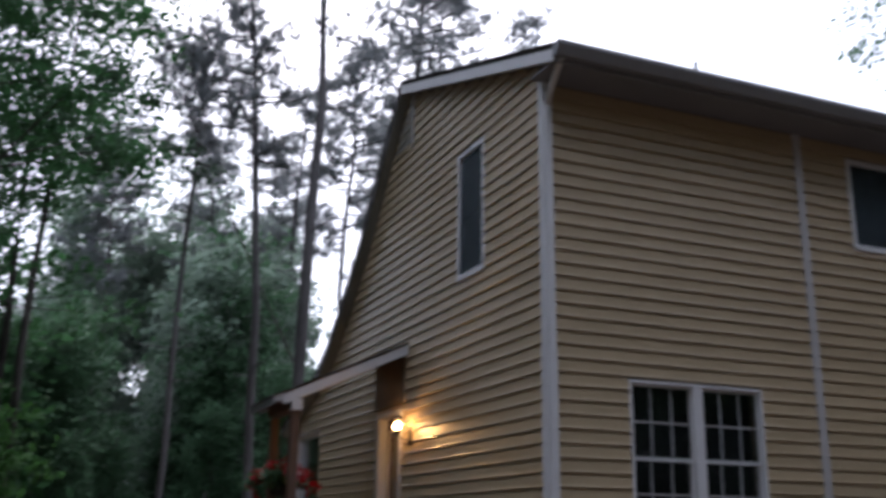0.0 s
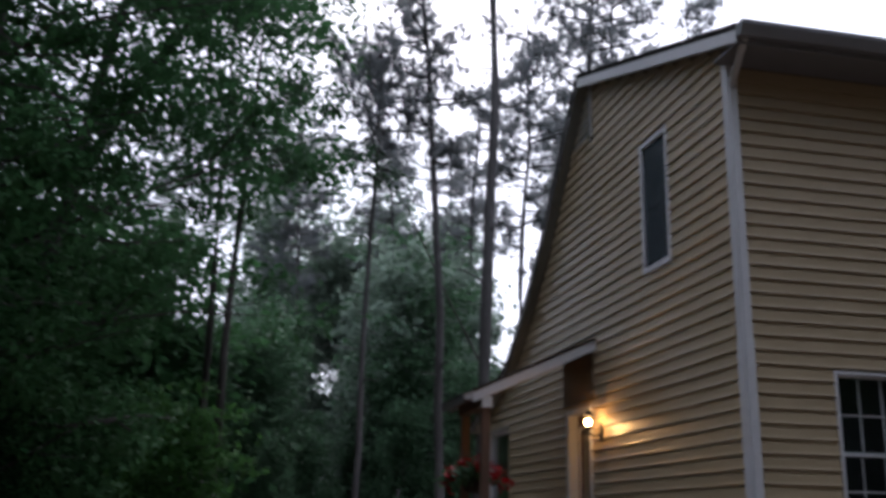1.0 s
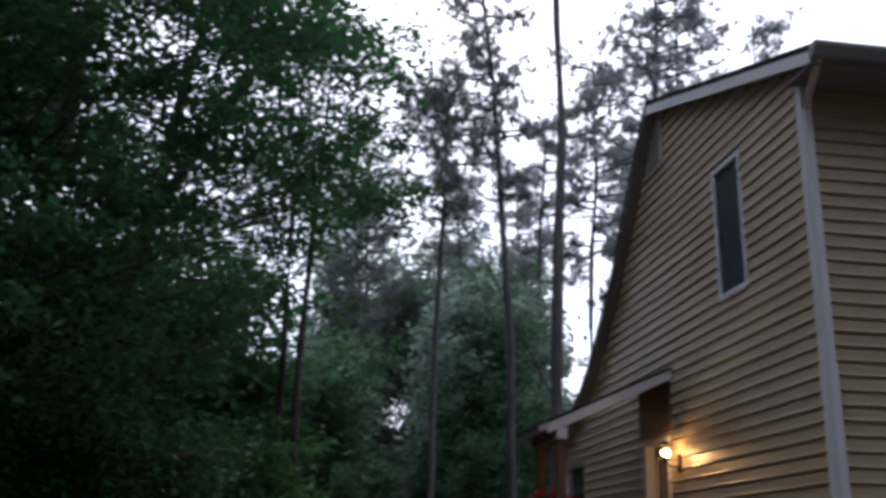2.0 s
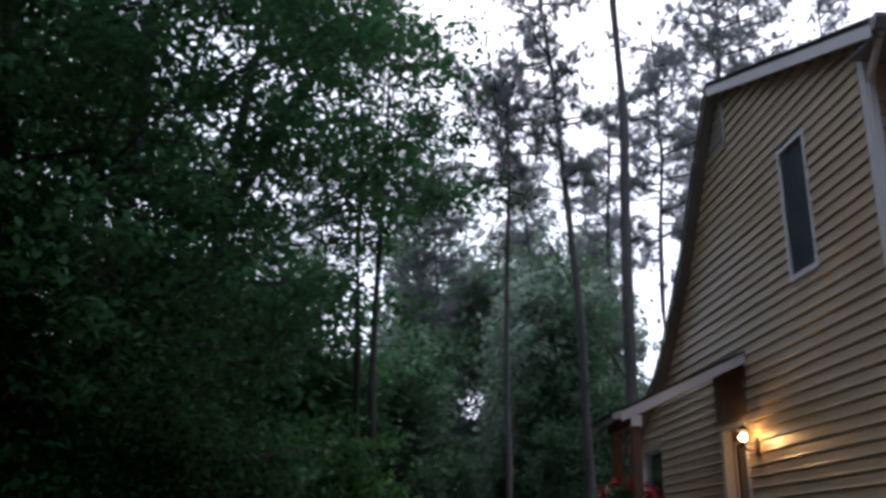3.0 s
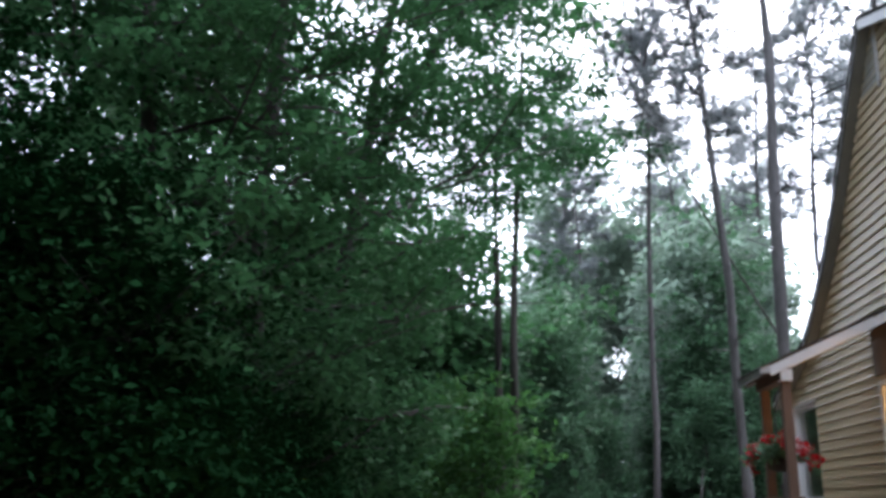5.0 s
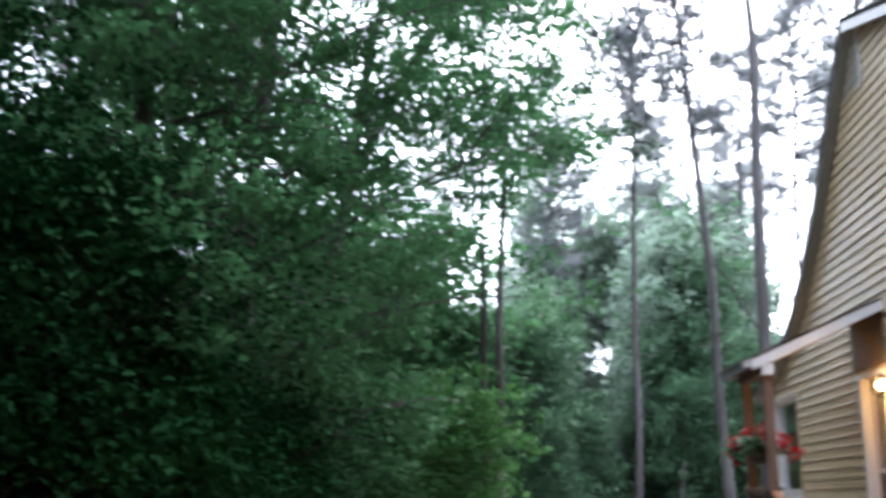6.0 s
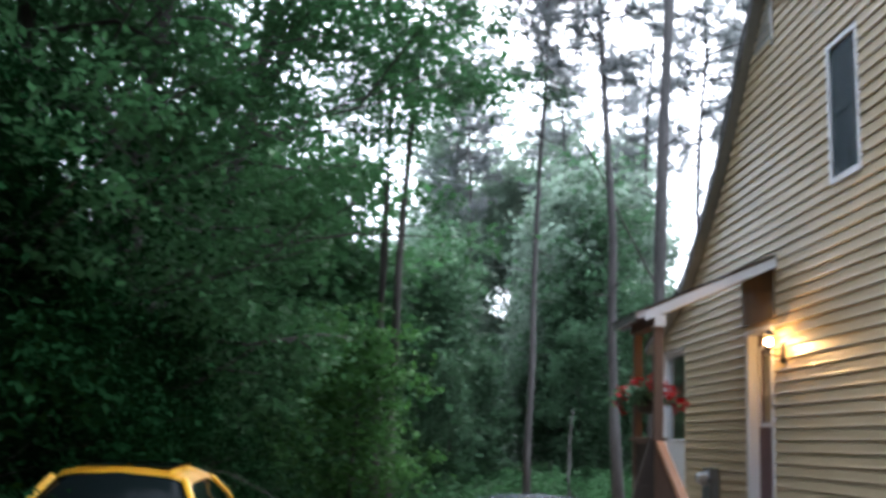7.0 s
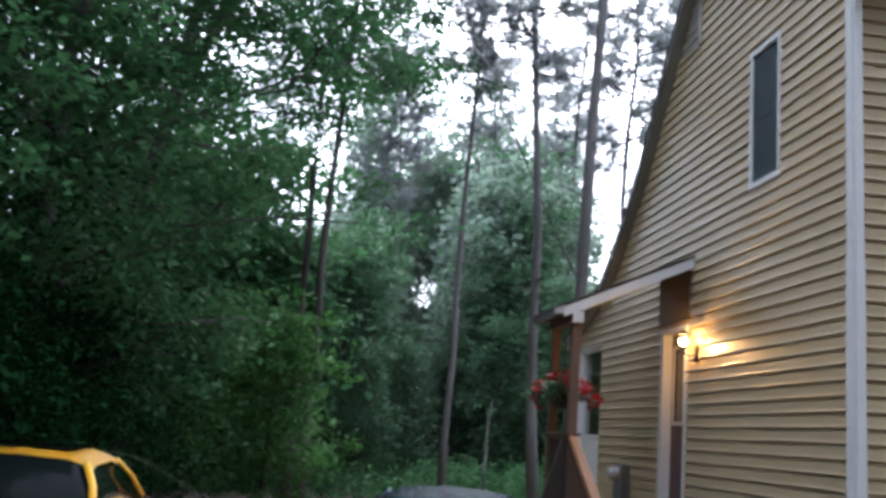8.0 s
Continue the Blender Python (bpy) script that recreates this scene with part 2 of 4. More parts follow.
def build_walls():
    gable = part("wall_gable", wall_sheet(bmesh.new(), wider(GABLE_OPEN), 0.0, FAR_Y, wall_top, [y for y, _ in ROOF if 0 < y < FAR_Y], lambda u, z: (0.0, u, z), (0.16, 0, 0)), SHEATH, house)
    eave = part("wall_eave", wall_sheet(bmesh.new(), wider(EAVE_OPEN), 0.16, EAST_X, lambda u: 6.0, [], lambda u, z: (u, 0.0, z), (0, 0.16, 0)), SHEATH, house)
    bm = bmesh.new()
    box(bm, (0.16, FAR_Y - 0.16, BASE), (EAST_X, FAR_Y, 3.3))
    part("wall_back", bm, SIDING, house)
    bm = bmesh.new()
    prism(bm, [(0.16, BASE), (FAR_Y - 0.16, BASE), (FAR_Y - 0.16, 3.2), (7.7, 3.6), (6.4, 4.3), (5.2, 5.3), (3.5, 7.2), (0.16, 5.98)], "x", EAST_X - 0.16, EAST_X)
    part("wall_east", bm, SIDING, house)
    part("foundation", block((0.03, 0.03, -0.2), (EAST_X - 0.03, FAR_Y - 0.03, BASE)), CONCRETE, house, "grey concrete block foundation")
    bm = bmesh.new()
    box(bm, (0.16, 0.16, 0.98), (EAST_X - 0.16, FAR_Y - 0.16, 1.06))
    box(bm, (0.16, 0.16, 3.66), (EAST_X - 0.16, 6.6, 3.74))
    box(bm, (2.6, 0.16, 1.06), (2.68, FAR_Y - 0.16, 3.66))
    part("inner_floor", bm, ROOM_DARK, house)
    return gable, eave


wall_gable, wall_eave = build_walls()


def build_roof():
    """Roof deck as a bent slab, shingle courses on the near slopes, rake boards, soffit and gutter."""
    roof = part("roof", bmesh.new(), SHINGLE, house, "dark grey asphalt shingle roof")
    outline = ROOF + [(y, z - 0.10) for y, z in reversed(ROOF)]
    k = len(ROOF)
    for i in range(k - 1):
        part("roof_deck", prism(bmesh.new(), [ROOF[i], ROOF[i + 1], outline[2 * k - 2 - i], outline[2 * k - 1 - i]], "x", -0.15, EAST_X + 0.15), SHINGLE, roof)
    bm = bmesh.new()
    for (y0, z0), (y1, z1) in zip(ROOF, ROOF[1:]):
        run = math.hypot(y1 - y0, z1 - z0)
        up = 1 if z1 > z0 else -1
        n = max(1, round(run / 0.14))
        ny, nz = -(z1 - z0) / run, (y1 - y0) / run
        for i in range(n):
            a, b = i / n, (i + 1) / n
            if up < 0:
                a, b = b, a
            low, high = (y0 + (y1 - y0) * a, z0 + (z1 - z0) * a), (y0 + (y1 - y0) * b, z0 + (z1 - z0) * b)
            prism(bm, [(low[0] + ny * 0.003, low[1] + nz * 0.003), (high[0] + ny * 0.003, high[1] + nz * 0.003), (high[0] + ny * 0.006, high[1] + nz * 0.006), (low[0] + ny * 0.016, low[1] + nz * 0.016)], "x", -0.175, EAST_X + 0.17)
    tagged(part("shingle_layer", bm, SHINGLE, roof), kind="stuff")
    for (y0, z0), (y1, z1), name in ((ROOF[0], ROOF[1], "rake_board"), *((a, b, "rake_board") for a, b in zip(ROOF[1:], ROOF[2:]))):
        deep = 0.15 if y1 < 4 else 0.075
        part(name, prism(bmesh.new(), [(y0, z0 - 0.05), (y1, z1 - 0.05), (y1, z1 - deep - 0.02), (y0, z0 - deep - 0.02)], "x", -0.165, -0.152),
             WHITE if y1 < 4 else GUTTER, house)
        # near slope white, far slope in the shade-coloured copy
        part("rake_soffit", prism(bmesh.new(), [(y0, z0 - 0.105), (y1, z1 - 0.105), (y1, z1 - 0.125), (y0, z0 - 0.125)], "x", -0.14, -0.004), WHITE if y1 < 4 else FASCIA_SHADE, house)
    part("soffit", block((-0.14, -0.46, 5.945), (EAST_X, -0.004, 5.965)), SOFFIT, house, "grey soffit under the eave, shade put into its colour")
    part("fascia", block((-0.14, -0.475, 5.93), (EAST_X, -0.455, 6.08)), GUTTER, house)
    bm = bmesh.new()
    prof = [(-0.478, 6.095), (-0.478, 5.975), (-0.55, 5.975), (-0.60, 6.06), (-0.605, 6.098), (-0.592, 6.098), (-0.585, 6.06), (-0.545, 5.985), (-0.49, 5.985), (-0.49, 6.095)]
    prism(bm, prof, "x", -0.16, EAST_X)
    prism(bm, [(-0.478, 6.095), (-0.478, 5.975), (-0.55, 5.975), (-0.60, 6.06), (-0.605, 6.098)], "x", -0.165, -0.158)
    part("gutter", bm, GUTTER, house, "dark grey metal gutter along the eave")
    bm = bmesh.new()
    tube(bm, [(2.127, 0.35, 6.25), (2.127, 0.35, 6.77)], [0.022, 0.022], 12)
    part("vent_pipe", bm, SILVER, house, "short vent pipe through the roof")


build_roof()


def build_trim():
    # outer corner post in two lengths with a lap at the joint
    for z0, z1, fat in ((BASE, 3.333, 0.004), (3.333, 6.0, 0.0)):
        bm = bmesh.new()
        o = 0.018 + fat
        prism(bm, [(-o, -o), (0.056 + fat, -o), (0.056 + fat, -0.002), (-0.002, -0.002), (-0.002, 0.10), (-o, 0.10)], "z", z0, z1)
        part("corner_post", bm, WHITE, house, "white vinyl corner post")
    part("corner_post", block((-0.018, FAR_Y - 0.09, BASE), (-0.002, FAR_Y + 0.018, wall_top(FAR_Y))), WHITE, house)
    # corner downspout with elbow, and a flat trim strip farther along
    x, w, d = 0.022, 0.036, 0.04
    spout = part("downspout", bmesh.new(), WHITE, house, "white metal downspout at the corner")
    for za, zb, g in ((0.1, 3.333, 0.004), (3.30, 5.72, 0.0)):
        part("pipe", block((x - w - g, -0.024 - d - g, za), (x + w + g, -0.024, zb), 0.008), WHITE, spout)
    bm = bmesh.new()
    tube(bm, [(x, -0.045, 5.70), (x - 0.01, -0.09, 5.79), (x - 0.07, -0.36, 5.93), (x - 0.10, -0.49, 5.985)], [0.036] * 4, 8)
    part("elbow", bm, WHITE, spout, smooth=True)
    part("trim_strip", block((3.055, -0.03, BASE), (3.155, -0.002, 5.94), 0.004), FASCIA, house, "white vertical trim strip")
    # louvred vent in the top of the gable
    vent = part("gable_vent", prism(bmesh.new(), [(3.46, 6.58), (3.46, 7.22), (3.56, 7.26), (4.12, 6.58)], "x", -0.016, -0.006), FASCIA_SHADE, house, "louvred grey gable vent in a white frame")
    for a, b in (((3.42, 6.53), (3.42, 7.27)), ((3.42, 6.555), (4.14, 6.555))):
        lo, hi = (min(a[0], b[0]) - 0.022, min(a[1], b[1]) - 0.022), (max(a[0], b[0]) + 0.022, max(a[1], b[1]) + 0.022)
        part("frame", block((-0.045, lo[0], lo[1]), (-0.004, hi[0], hi[1]), 0.004), FASCIA if a[0] == b[0] else SIDING, vent)
    for i in range(9):
        z = 6.62 + i * 0.07
        y1 = 3.56 + (7.2 - z) / 0.68 * 0.56
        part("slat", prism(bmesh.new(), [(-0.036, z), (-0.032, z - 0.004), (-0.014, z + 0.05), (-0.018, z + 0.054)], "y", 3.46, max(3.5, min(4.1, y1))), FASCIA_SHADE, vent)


build_trim()


def siding(wall, axis, a_of, b_of, openings, top):
    """Lap siding, one plank a course and stretch, thicker at its lower edge."""
    z = 0.466
    proud = 0.022
    while z < top:
        z0, z1 = z, z + LAP
        zm = (z0 + z1) / 2
        spans = [(a_of(zm), b_of(zm))]
        for o0, o1, p0, p1 in openings:
            if p0 - 0.05 < zm < p1 + 0.05:
                spans = [s for a, b in spans for s in ((a, min(b, o0 - 0.03)), (max(a, o1 + 0.03), b)) if s[1] - s[0] > 0.03]
        for a, b in spans:
            if b - a < 0.05:
                continue
            # the ends follow the roof where the roof cuts them
            ends = []
            for zz, out in ((z0, 0.003), (z0, proud), (z0 + 0.005, proud + 0.008), (z0 + 0.027, proud + 0.001), (z0 + 0.095, proud - 0.003), (z0 + 0.100, 0.005), (z1, 0.004), (z1, 0.003)):
                aa = max(a, a_of(zz)) if abs(a - a_of(zm)) < 1e-6 else a
                bb = min(b, b_of(zz)) if abs(b - b_of(zm)) < 1e-6 else b
                ends.append((aa, bb, out, zz))
            verts = []
            for aa, bb, out, zz in ends:
                verts += [(-out, aa, zz), (-out, bb, zz)] if axis == "x" else [(aa, -out, zz), (bb, -out, zz)]
            k = len(ends)
            faces = [(2 * i, 2 * i + 1, 2 * ((i + 1) % k) + 1, 2 * ((i + 1) % k)) for i in range(k)]
            faces += [tuple(range(0, 2 * k, 2)), tuple(range(2 * k - 1, 0, -2))]
            if axis == "y":
                faces = [tuple(reversed(f)) for f in faces]
            ob = new("siding_plank", mesh_of("siding_plank", verts, faces, SIDING))
            ob.parent = wall
        z += LAP


def gable_low(z):
    """Near end of a course of the gable wall at height z."""
    if z < wall_top(0.1):
        return 0.085
    (y0, z0), (y1, z1) = ROOF[0], ROOF[1]
    return y0 + (y1 - y0) * (z + 0.12 - z0) / (z1 - z0)


def gable_high(z):
    zt = z + 0.12
    if zt < roof_z(FAR_Y - 0.09):
        return FAR_Y - 0.09
    for (y0, z0), (y1, z1) in zip(ROOF[1:], ROOF[2:]):
        if z1 <= zt <= z0:
            return y0 + (y1 - y0) * (zt - z0) / (z1 - z0)
    return 3.54


def sash_window(wall, axis, o, cols, rows, label, mullion=False, deep=0.07, frame_mat=WHITE):
    """A double-hung window in its opening: casing, sashes, muntins, panes, sill."""
    u0, u1, z0, z1 = o
    win = part("window", bmesh.new(), WHITE, wall, label)

    def slab(name, ua, ub, za, zb, d0, d1, mat, bevel=0.0, parent=win):
        if axis == "x":
            return part(name, block((d0, ua, za), (d1, ub, zb), bevel), mat, parent)
        return part(name, block((ua, d0, za), (ub, d1, zb), bevel), mat, parent)
    c, s = (0.028, 0.020) if mullion else (0.055, 0.032)
    slab("casing", u0 - c, u0, z0 - c, z1 + c, -0.03, deep, WHITE, 0.004)
    slab("casing", u1, u1 + c, z0 - c, z1 + c, -0.03, deep, WHITE, 0.004)
    slab("casing", u0, u1, z1, z1 + c, -0.028, deep, WHITE, 0.004)
    slab("sill", u0 - 0.02, u1 + 0.02, z0 - c - 0.01, z0, -0.045, deep, WHITE, 0.006)
    # sheet added behind the panes as the darkness of the room
    slab("dark_sheet", u0 - 0.05, u1 + 0.05, z0 - 0.05, z1 + 0.05, 0.19, 0.2, ROOM_DARK)
    if frame_mat is not WHITE:
        slab("insect_screen", u0 + 0.004, u1 - 0.004, z0 + 0.004, z1 - 0.004, -0.006, -0.003, SCREEN)
    halves = [(u0, u1)]
    if mullion:
        m = (u0 + u1) / 2
        slab("mullion", m - 0.055, m + 0.055, z0, z1, -0.026, deep, WHITE, 0.004)
        halves = [(u0, m - 0.055), (m + 0.055, u1)]
    zm = (z0 + z1) / 2 - 0.01
    for h0, h1 in halves:
        for za, zb, d in ((z0, zm + 0.02, 0.045), (zm - 0.02, z1, 0.015)):
            slab("sash_rail", h0, h1, za, za + s, d, d + 0.03, frame_mat)
            slab("sash_rail", h0, h1, zb - s, zb, d, d + 0.03, frame_mat)
            slab("sash_stile", h0, h0 + s * 0.8, za + s, zb - s, d, d + 0.03, frame_mat)
            slab("sash_stile", h1 - s * 0.8, h1, za + s, zb - s, d, d + 0.03, frame_mat)
            pane = slab("pane", h0 + s * 0.8, h1 - s * 0.8, za + s, zb - s, d + 0.012, d + 0.018, GLASS)
            pane.visible_shadow = False
            for i in range(1, cols):
                u = h0 + (h1 - h0) * i / cols
                slab("muntin", u - 0.007, u + 0.007, za + s, zb - s, d + 0.004, d + 0.011, MUNTIN)
            for i in range(1, rows):
                z = za + (zb - za) * i / rows
                slab("muntin", h0 + s, h1 - s, z - 0.007, z + 0.007, d + 0.003, d + 0.0105, FASCIA)


sash_window(wall_gable, "x", GABLE_OPEN[0], 1, 1, "narrow white-framed sash window with dark glass", frame_mat=SEATS)
sash_window(wall_eave, "y", EAVE_OPEN[0], 3, 2, "white twin sash window with small panes", True)
sash_window(wall_eave, "y", EAVE_OPEN[1], 2, 2, "white-framed upper sash window with dark glass", frame_mat=SEATS)


def build_door():
    u0, u1, z0, z1 = GABLE_OPEN[1]
    door = part("door", bmesh.new(), WHITE, wall_gable, "dark maroon entrance door with a glazed upper half")
    part("casing", block((-0.032, u0 - 0.06, z0), (0.15, u0, z1 + 0.06), 0.004), WHITE, door)
    part("casing", block((-0.032, u1, z0), (0.15, u1 + 0.12, z1 + 0.06), 0.004), WHITE, door)
    part("casing", block((-0.030, u0, z1), (0.15, u1, z1 + 0.06), 0.004), WHITE, door)
    part("threshold", block((-0.05, u0, z0 - 0.05), (0.15, u1, z0 + 0.02), 0.006), SILVER, door)
    leaf = part("door_leaf", block((0.09, u0, z0 + 0.02), (0.135, u1, 2.02), 0.003), MAROON, door)
    for a, b, c, d in ((u0, u0 + 0.09, 2.02, z1), (u1 - 0.07, u1, 2.02, z1), (u0 + 0.09, u1 - 0.07, z1 - 0.14, z1)):
        part("stile", block((0.09, a, c), (0.135, b, d)), MAROON, leaf)
    g0, g1 = u0 + 0.09, u1 - 0.07
    for a, b, c, d in ((g0, g0 + 0.035, 2.02, z1 - 0.14), (g1 - 0.035, g1, 2.02, z1 - 0.14), (g0, g1, 2.02, 2.06), (g0, g1, z1 - 0.18, z1 - 0.14)):
        part("glazing_bead", block((0.075, a, c), (0.089, b, d)), WHITE, leaf)
    pane = part("pane", block((0.108, g0, 2.02), (0.114, g1, z1 - 0.14)), GLASS, leaf)
    pane.visible_shadow = False
    for za, zb in ((1.22, 1.52), (1.60, 1.92)):
        part("panel", block((0.082, u0 + 0.14, za), (0.0905, u1 - 0.14, zb), 0.004), MAROON, leaf)
    bm = bmesh.new()
    tube(bm, [(0.09, u0 + 0.07, 1.98), (0.05, u0 + 0.07, 1.98), (0.035, u0 + 0.07, 1.98)], [0.012, 0.012, 0.028], 12)
    part("door_handle", bm, SILVER, leaf, smooth=True)
    # glazed white door by the far corner
    u0, u1, z0, z1 = GABLE_OPEN[2]
    far = part("glazed_door", bmesh.new(), WHITE, wall_gable, "white glazed side door with a plain lower panel")
    part("jamb", block((-0.02, u1, z0), (0.15, u1 + 0.09, z1 + 0.04), 0.004), WHITE, far)
    part("jamb", block((-0.008, u0 - 0.012, z0), (0.15, u0, z1), 0.002), WHITE, far)
    part("head", block((-0.012, u0, z1), (0.15, u1, z1 + 0.04), 0.003), WHITE, far)
    part("lower_panel", block((0.06, u0, z0), (0.10, u1, 1.86), 0.003), WHITE, far)
    part("rail", block((0.045, u0, 1.84), (0.058, u1, 1.88), 0.003), WHITE, far)
    for a, b in ((u0, u0 + 0.05), (u1 - 0.09, u1)):
        part("stile", block((0.06, a, 1.86), (0.10, b, z1)), WHITE, far)
    part("rail", block((0.06, u0 + 0.05, z1 - 0.06), (0.10, u1 - 0.09, z1)), WHITE, far)
    pane = part("pane", block((0.078, u0 + 0.05, 1.86), (0.084, u1 - 0.09, z1 - 0.06)), GLASS, far)
    pane.visible_shadow = False


build_door()


# ---- porch over the door: shed roof on two posts, deck, steps and rails ----
def build_porch():
    porch = thing("porch", (0, 0, 0), "small stained-wood porch with a shed roof over the entrance door", "porch")
    y0, y1, xo = 3.46, 4.62, -1.65
    zi, slope = 3.97, 0.455
    roof = part("porch_roof", prism(bmesh.new(), [(-0.02, zi - 0.01), (xo, zi + xo * slope - 0.01), (xo, zi + xo * slope - 0.04), (-0.02, zi - 0.04)], "y", y0, y1), TREATED, porch)
    n = 13
    for i in range(n):
        a, b = -0.02 + (xo - 0.03 + 0.02) * i / n, -0.02 + (xo - 0.03 + 0.02) * (i + 1) / n
        part("shingle_course", prism(bmesh.new(), [(a, zi + a * slope), (b, zi + b * slope + 0.012), (b, zi + b * slope), (a, zi + a * slope - 0.008)], "y", y0 - 0.03, y1 + 0.03), SHINGLE, roof)
    for ya in (y0 - 0.018, y1 - 0.006):
        part("rake_fascia", prism(bmesh.new(), [(-0.02, zi - 0.035), (xo + 0.11, zi + (xo + 0.11) * slope - 0.035), (xo + 0.11, zi + (xo + 0.11) * slope - 0.15), (-0.02, zi - 0.15)], "y", ya, ya + 0.022), WHITE, roof)
        part("rake_tail", prism(bmesh.new(), [(xo + 0.11, zi + (xo + 0.11) * slope - 0.012), (xo, zi + xo * slope - 0.012), (xo, zi + xo * slope - 0.07), (xo + 0.11, zi + (xo + 0.11) * slope - 0.11)], "y", ya + 0.003, ya + 0.02), FASCIA, roof)
    part("eave_fascia", block((xo - 0.004, y0 + 0.005, zi + xo * slope - 0.10), (xo + 0.016, y1 - 0.007, zi + xo * slope - 0.015)), GUTTER, roof)
    for i in range(3):
        y = y0 + 0.1 + i * 0.46
        part("rafter", prism(bmesh.new(), [(-0.02, zi - 0.041), (xo + 0.05, zi + (xo + 0.05) * slope - 0.041), (xo + 0.05, zi + (xo + 0.05) * slope - 0.12), (-0.02, zi - 0.13)], "y", y, y + 0.04), TREATED, roof)
    # thin boards added above the door as the roof's painted shadow
    for i in range(8):
        part("porch_panel", block((-0.045, y0 + 0.06 + i * 0.13, 3.24), (-0.022, y0 + 0.186 + i * 0.13, zi - 0.06)), ROOF_SHADOW, porch)
    part("beam", block((-1.44, y0 + 0.005, 3.08), (-1.30, y1 - 0.01, 3.215), 0.005), TREATED, porch)
    part("post_cap", block((-1.435, y0 - 0.01, 3.07), (-1.305, y0 + 0.14, 3.20), 0.004), WHITE, porch, "white painted cap over the post")
    deck_z = 1.0
    for y in (3.54, 4.50):
        part("post", block((-1.42, y - 0.048, 0.0), (-1.32, y + 0.048, 3.07), 0.006), TREATED, porch)
    for x in (-1.38, -0.78, -0.16):
        part("joist", block((x - 0.02, 3.42, deck_z - 0.2), (x + 0.02, 4.66, deck_z - 0.034)), TREATED, porch)
    for i in range(11):
        x = -1.5 + i * 0.135
        part("deck_board", block((x, 3.38, deck_z - 0.032), (x + 0.128, 4.7, deck_z), 0.003), TREATED, porch)
    part("rim_board", block((-1.52, 3.36, deck_z - 0.24), (-1.502, 4.7, deck_z - 0.0), 0.003), TREATED, porch)
    part("skirt", block((-1.50, 4.68, 0.02), (-0.05, 4.70, deck_z - 0.24)), TREATED, porch)
    # rails between the posts and on the far side
    for z in (1.80, 1.14):
        part("rail", block((-1.40, 3.59, z - 0.04), (-1.345, 4.45, z), 0.004), TREATED, porch)
    part("rail_cap", block((-1.45, 3.42, 1.80), (-1.29, 4.58, 1.835), 0.005), TREATED, porch)
    for i in range(8):
        part("rail_board", block((-1.392, 3.60 + i * 0.107, 1.02), (-1.37, 3.70 + i * 0.107, 1.79), 0.002), DARKWOOD, porch)
    # slanting wing of dark boards on the outer side
    wing = part("wing_panel", prism(bmesh.new(), [(-1.425, 1.79), (-1.44, 1.79), (-1.97, 0.0), (-1.425, 0.0)], "y", 3.50, 3.53), DARKWOOD, porch, "dark weathered slanting side panel")
    part("wing_rail", prism(bmesh.new(), [(-1.43, 1.835), (-1.47, 1.835), (-2.02, 0.0), (-1.972, 0.0)], "y", 3.49, 3.54), DARKWOOD, wing)
    for i in range(3):
        x = -1.53 - i * 0.12
        part("wing_board", block((x - 0.052, 3.485, 0.0), (x + 0.052, 3.499, 1.79 - (-1.44 - x + 0.052) * 3.377), 0.002), DARKWOOD, wing)
    # steps towards the drive
    steps, rise, going = 5, 0.2, 0.29
    for k in range(1, steps):
        ya, z = 3.36 - k * going, deck_z - k * rise
        part("tread", block((-1.36, ya - 0.02, z - 0.035), (-0.12, ya + going, z), 0.005), TREATED, porch)
        part("riser", block((-1.34, ya + going - 0.02, z), (-0.14, ya + going, z + rise - 0.036)), TREATED, porch)
    ye = 3.36 - (steps - 1) * going
    for x in (-1.37, -0.13):
        part("stringer", prism(bmesh.new(), [(3.40, deck_z - 0.02), (ye, 0.18), (ye, -0.02), (ye + 0.25, -0.02), (3.40, deck_z - 0.34)], "x", x - 0.02, x + 0.02), TREATED, porch)
    part("hand_rail", prism(bmesh.new(), [(3.5, 1.84), (ye, 1.84 - (3.5 - ye) * 0.6), (ye, 1.76 - (3.5 - ye) * 0.6), (3.5, 1.76)], "x", -1.42, -1.33), HANDRAIL, porch, "sloping orange-brown stair hand rail")
    part("newel", block((-1.42, ye - 0.05, -0.02), (-1.33, ye + 0.04, 1.84 - (3.5 - ye) * 0.6), 0.006), TREATED, porch)
    for i in range(9):
        y = 3.36 - i * 0.125
        part("baluster", block((-1.39, y - 0.018, 1.0 - (3.4 - y) * 0.66 - 0.02), (-1.36, y + 0.018, 1.77 - (3.5 - y) * 0.6)), TREATED, porch)


build_porch()


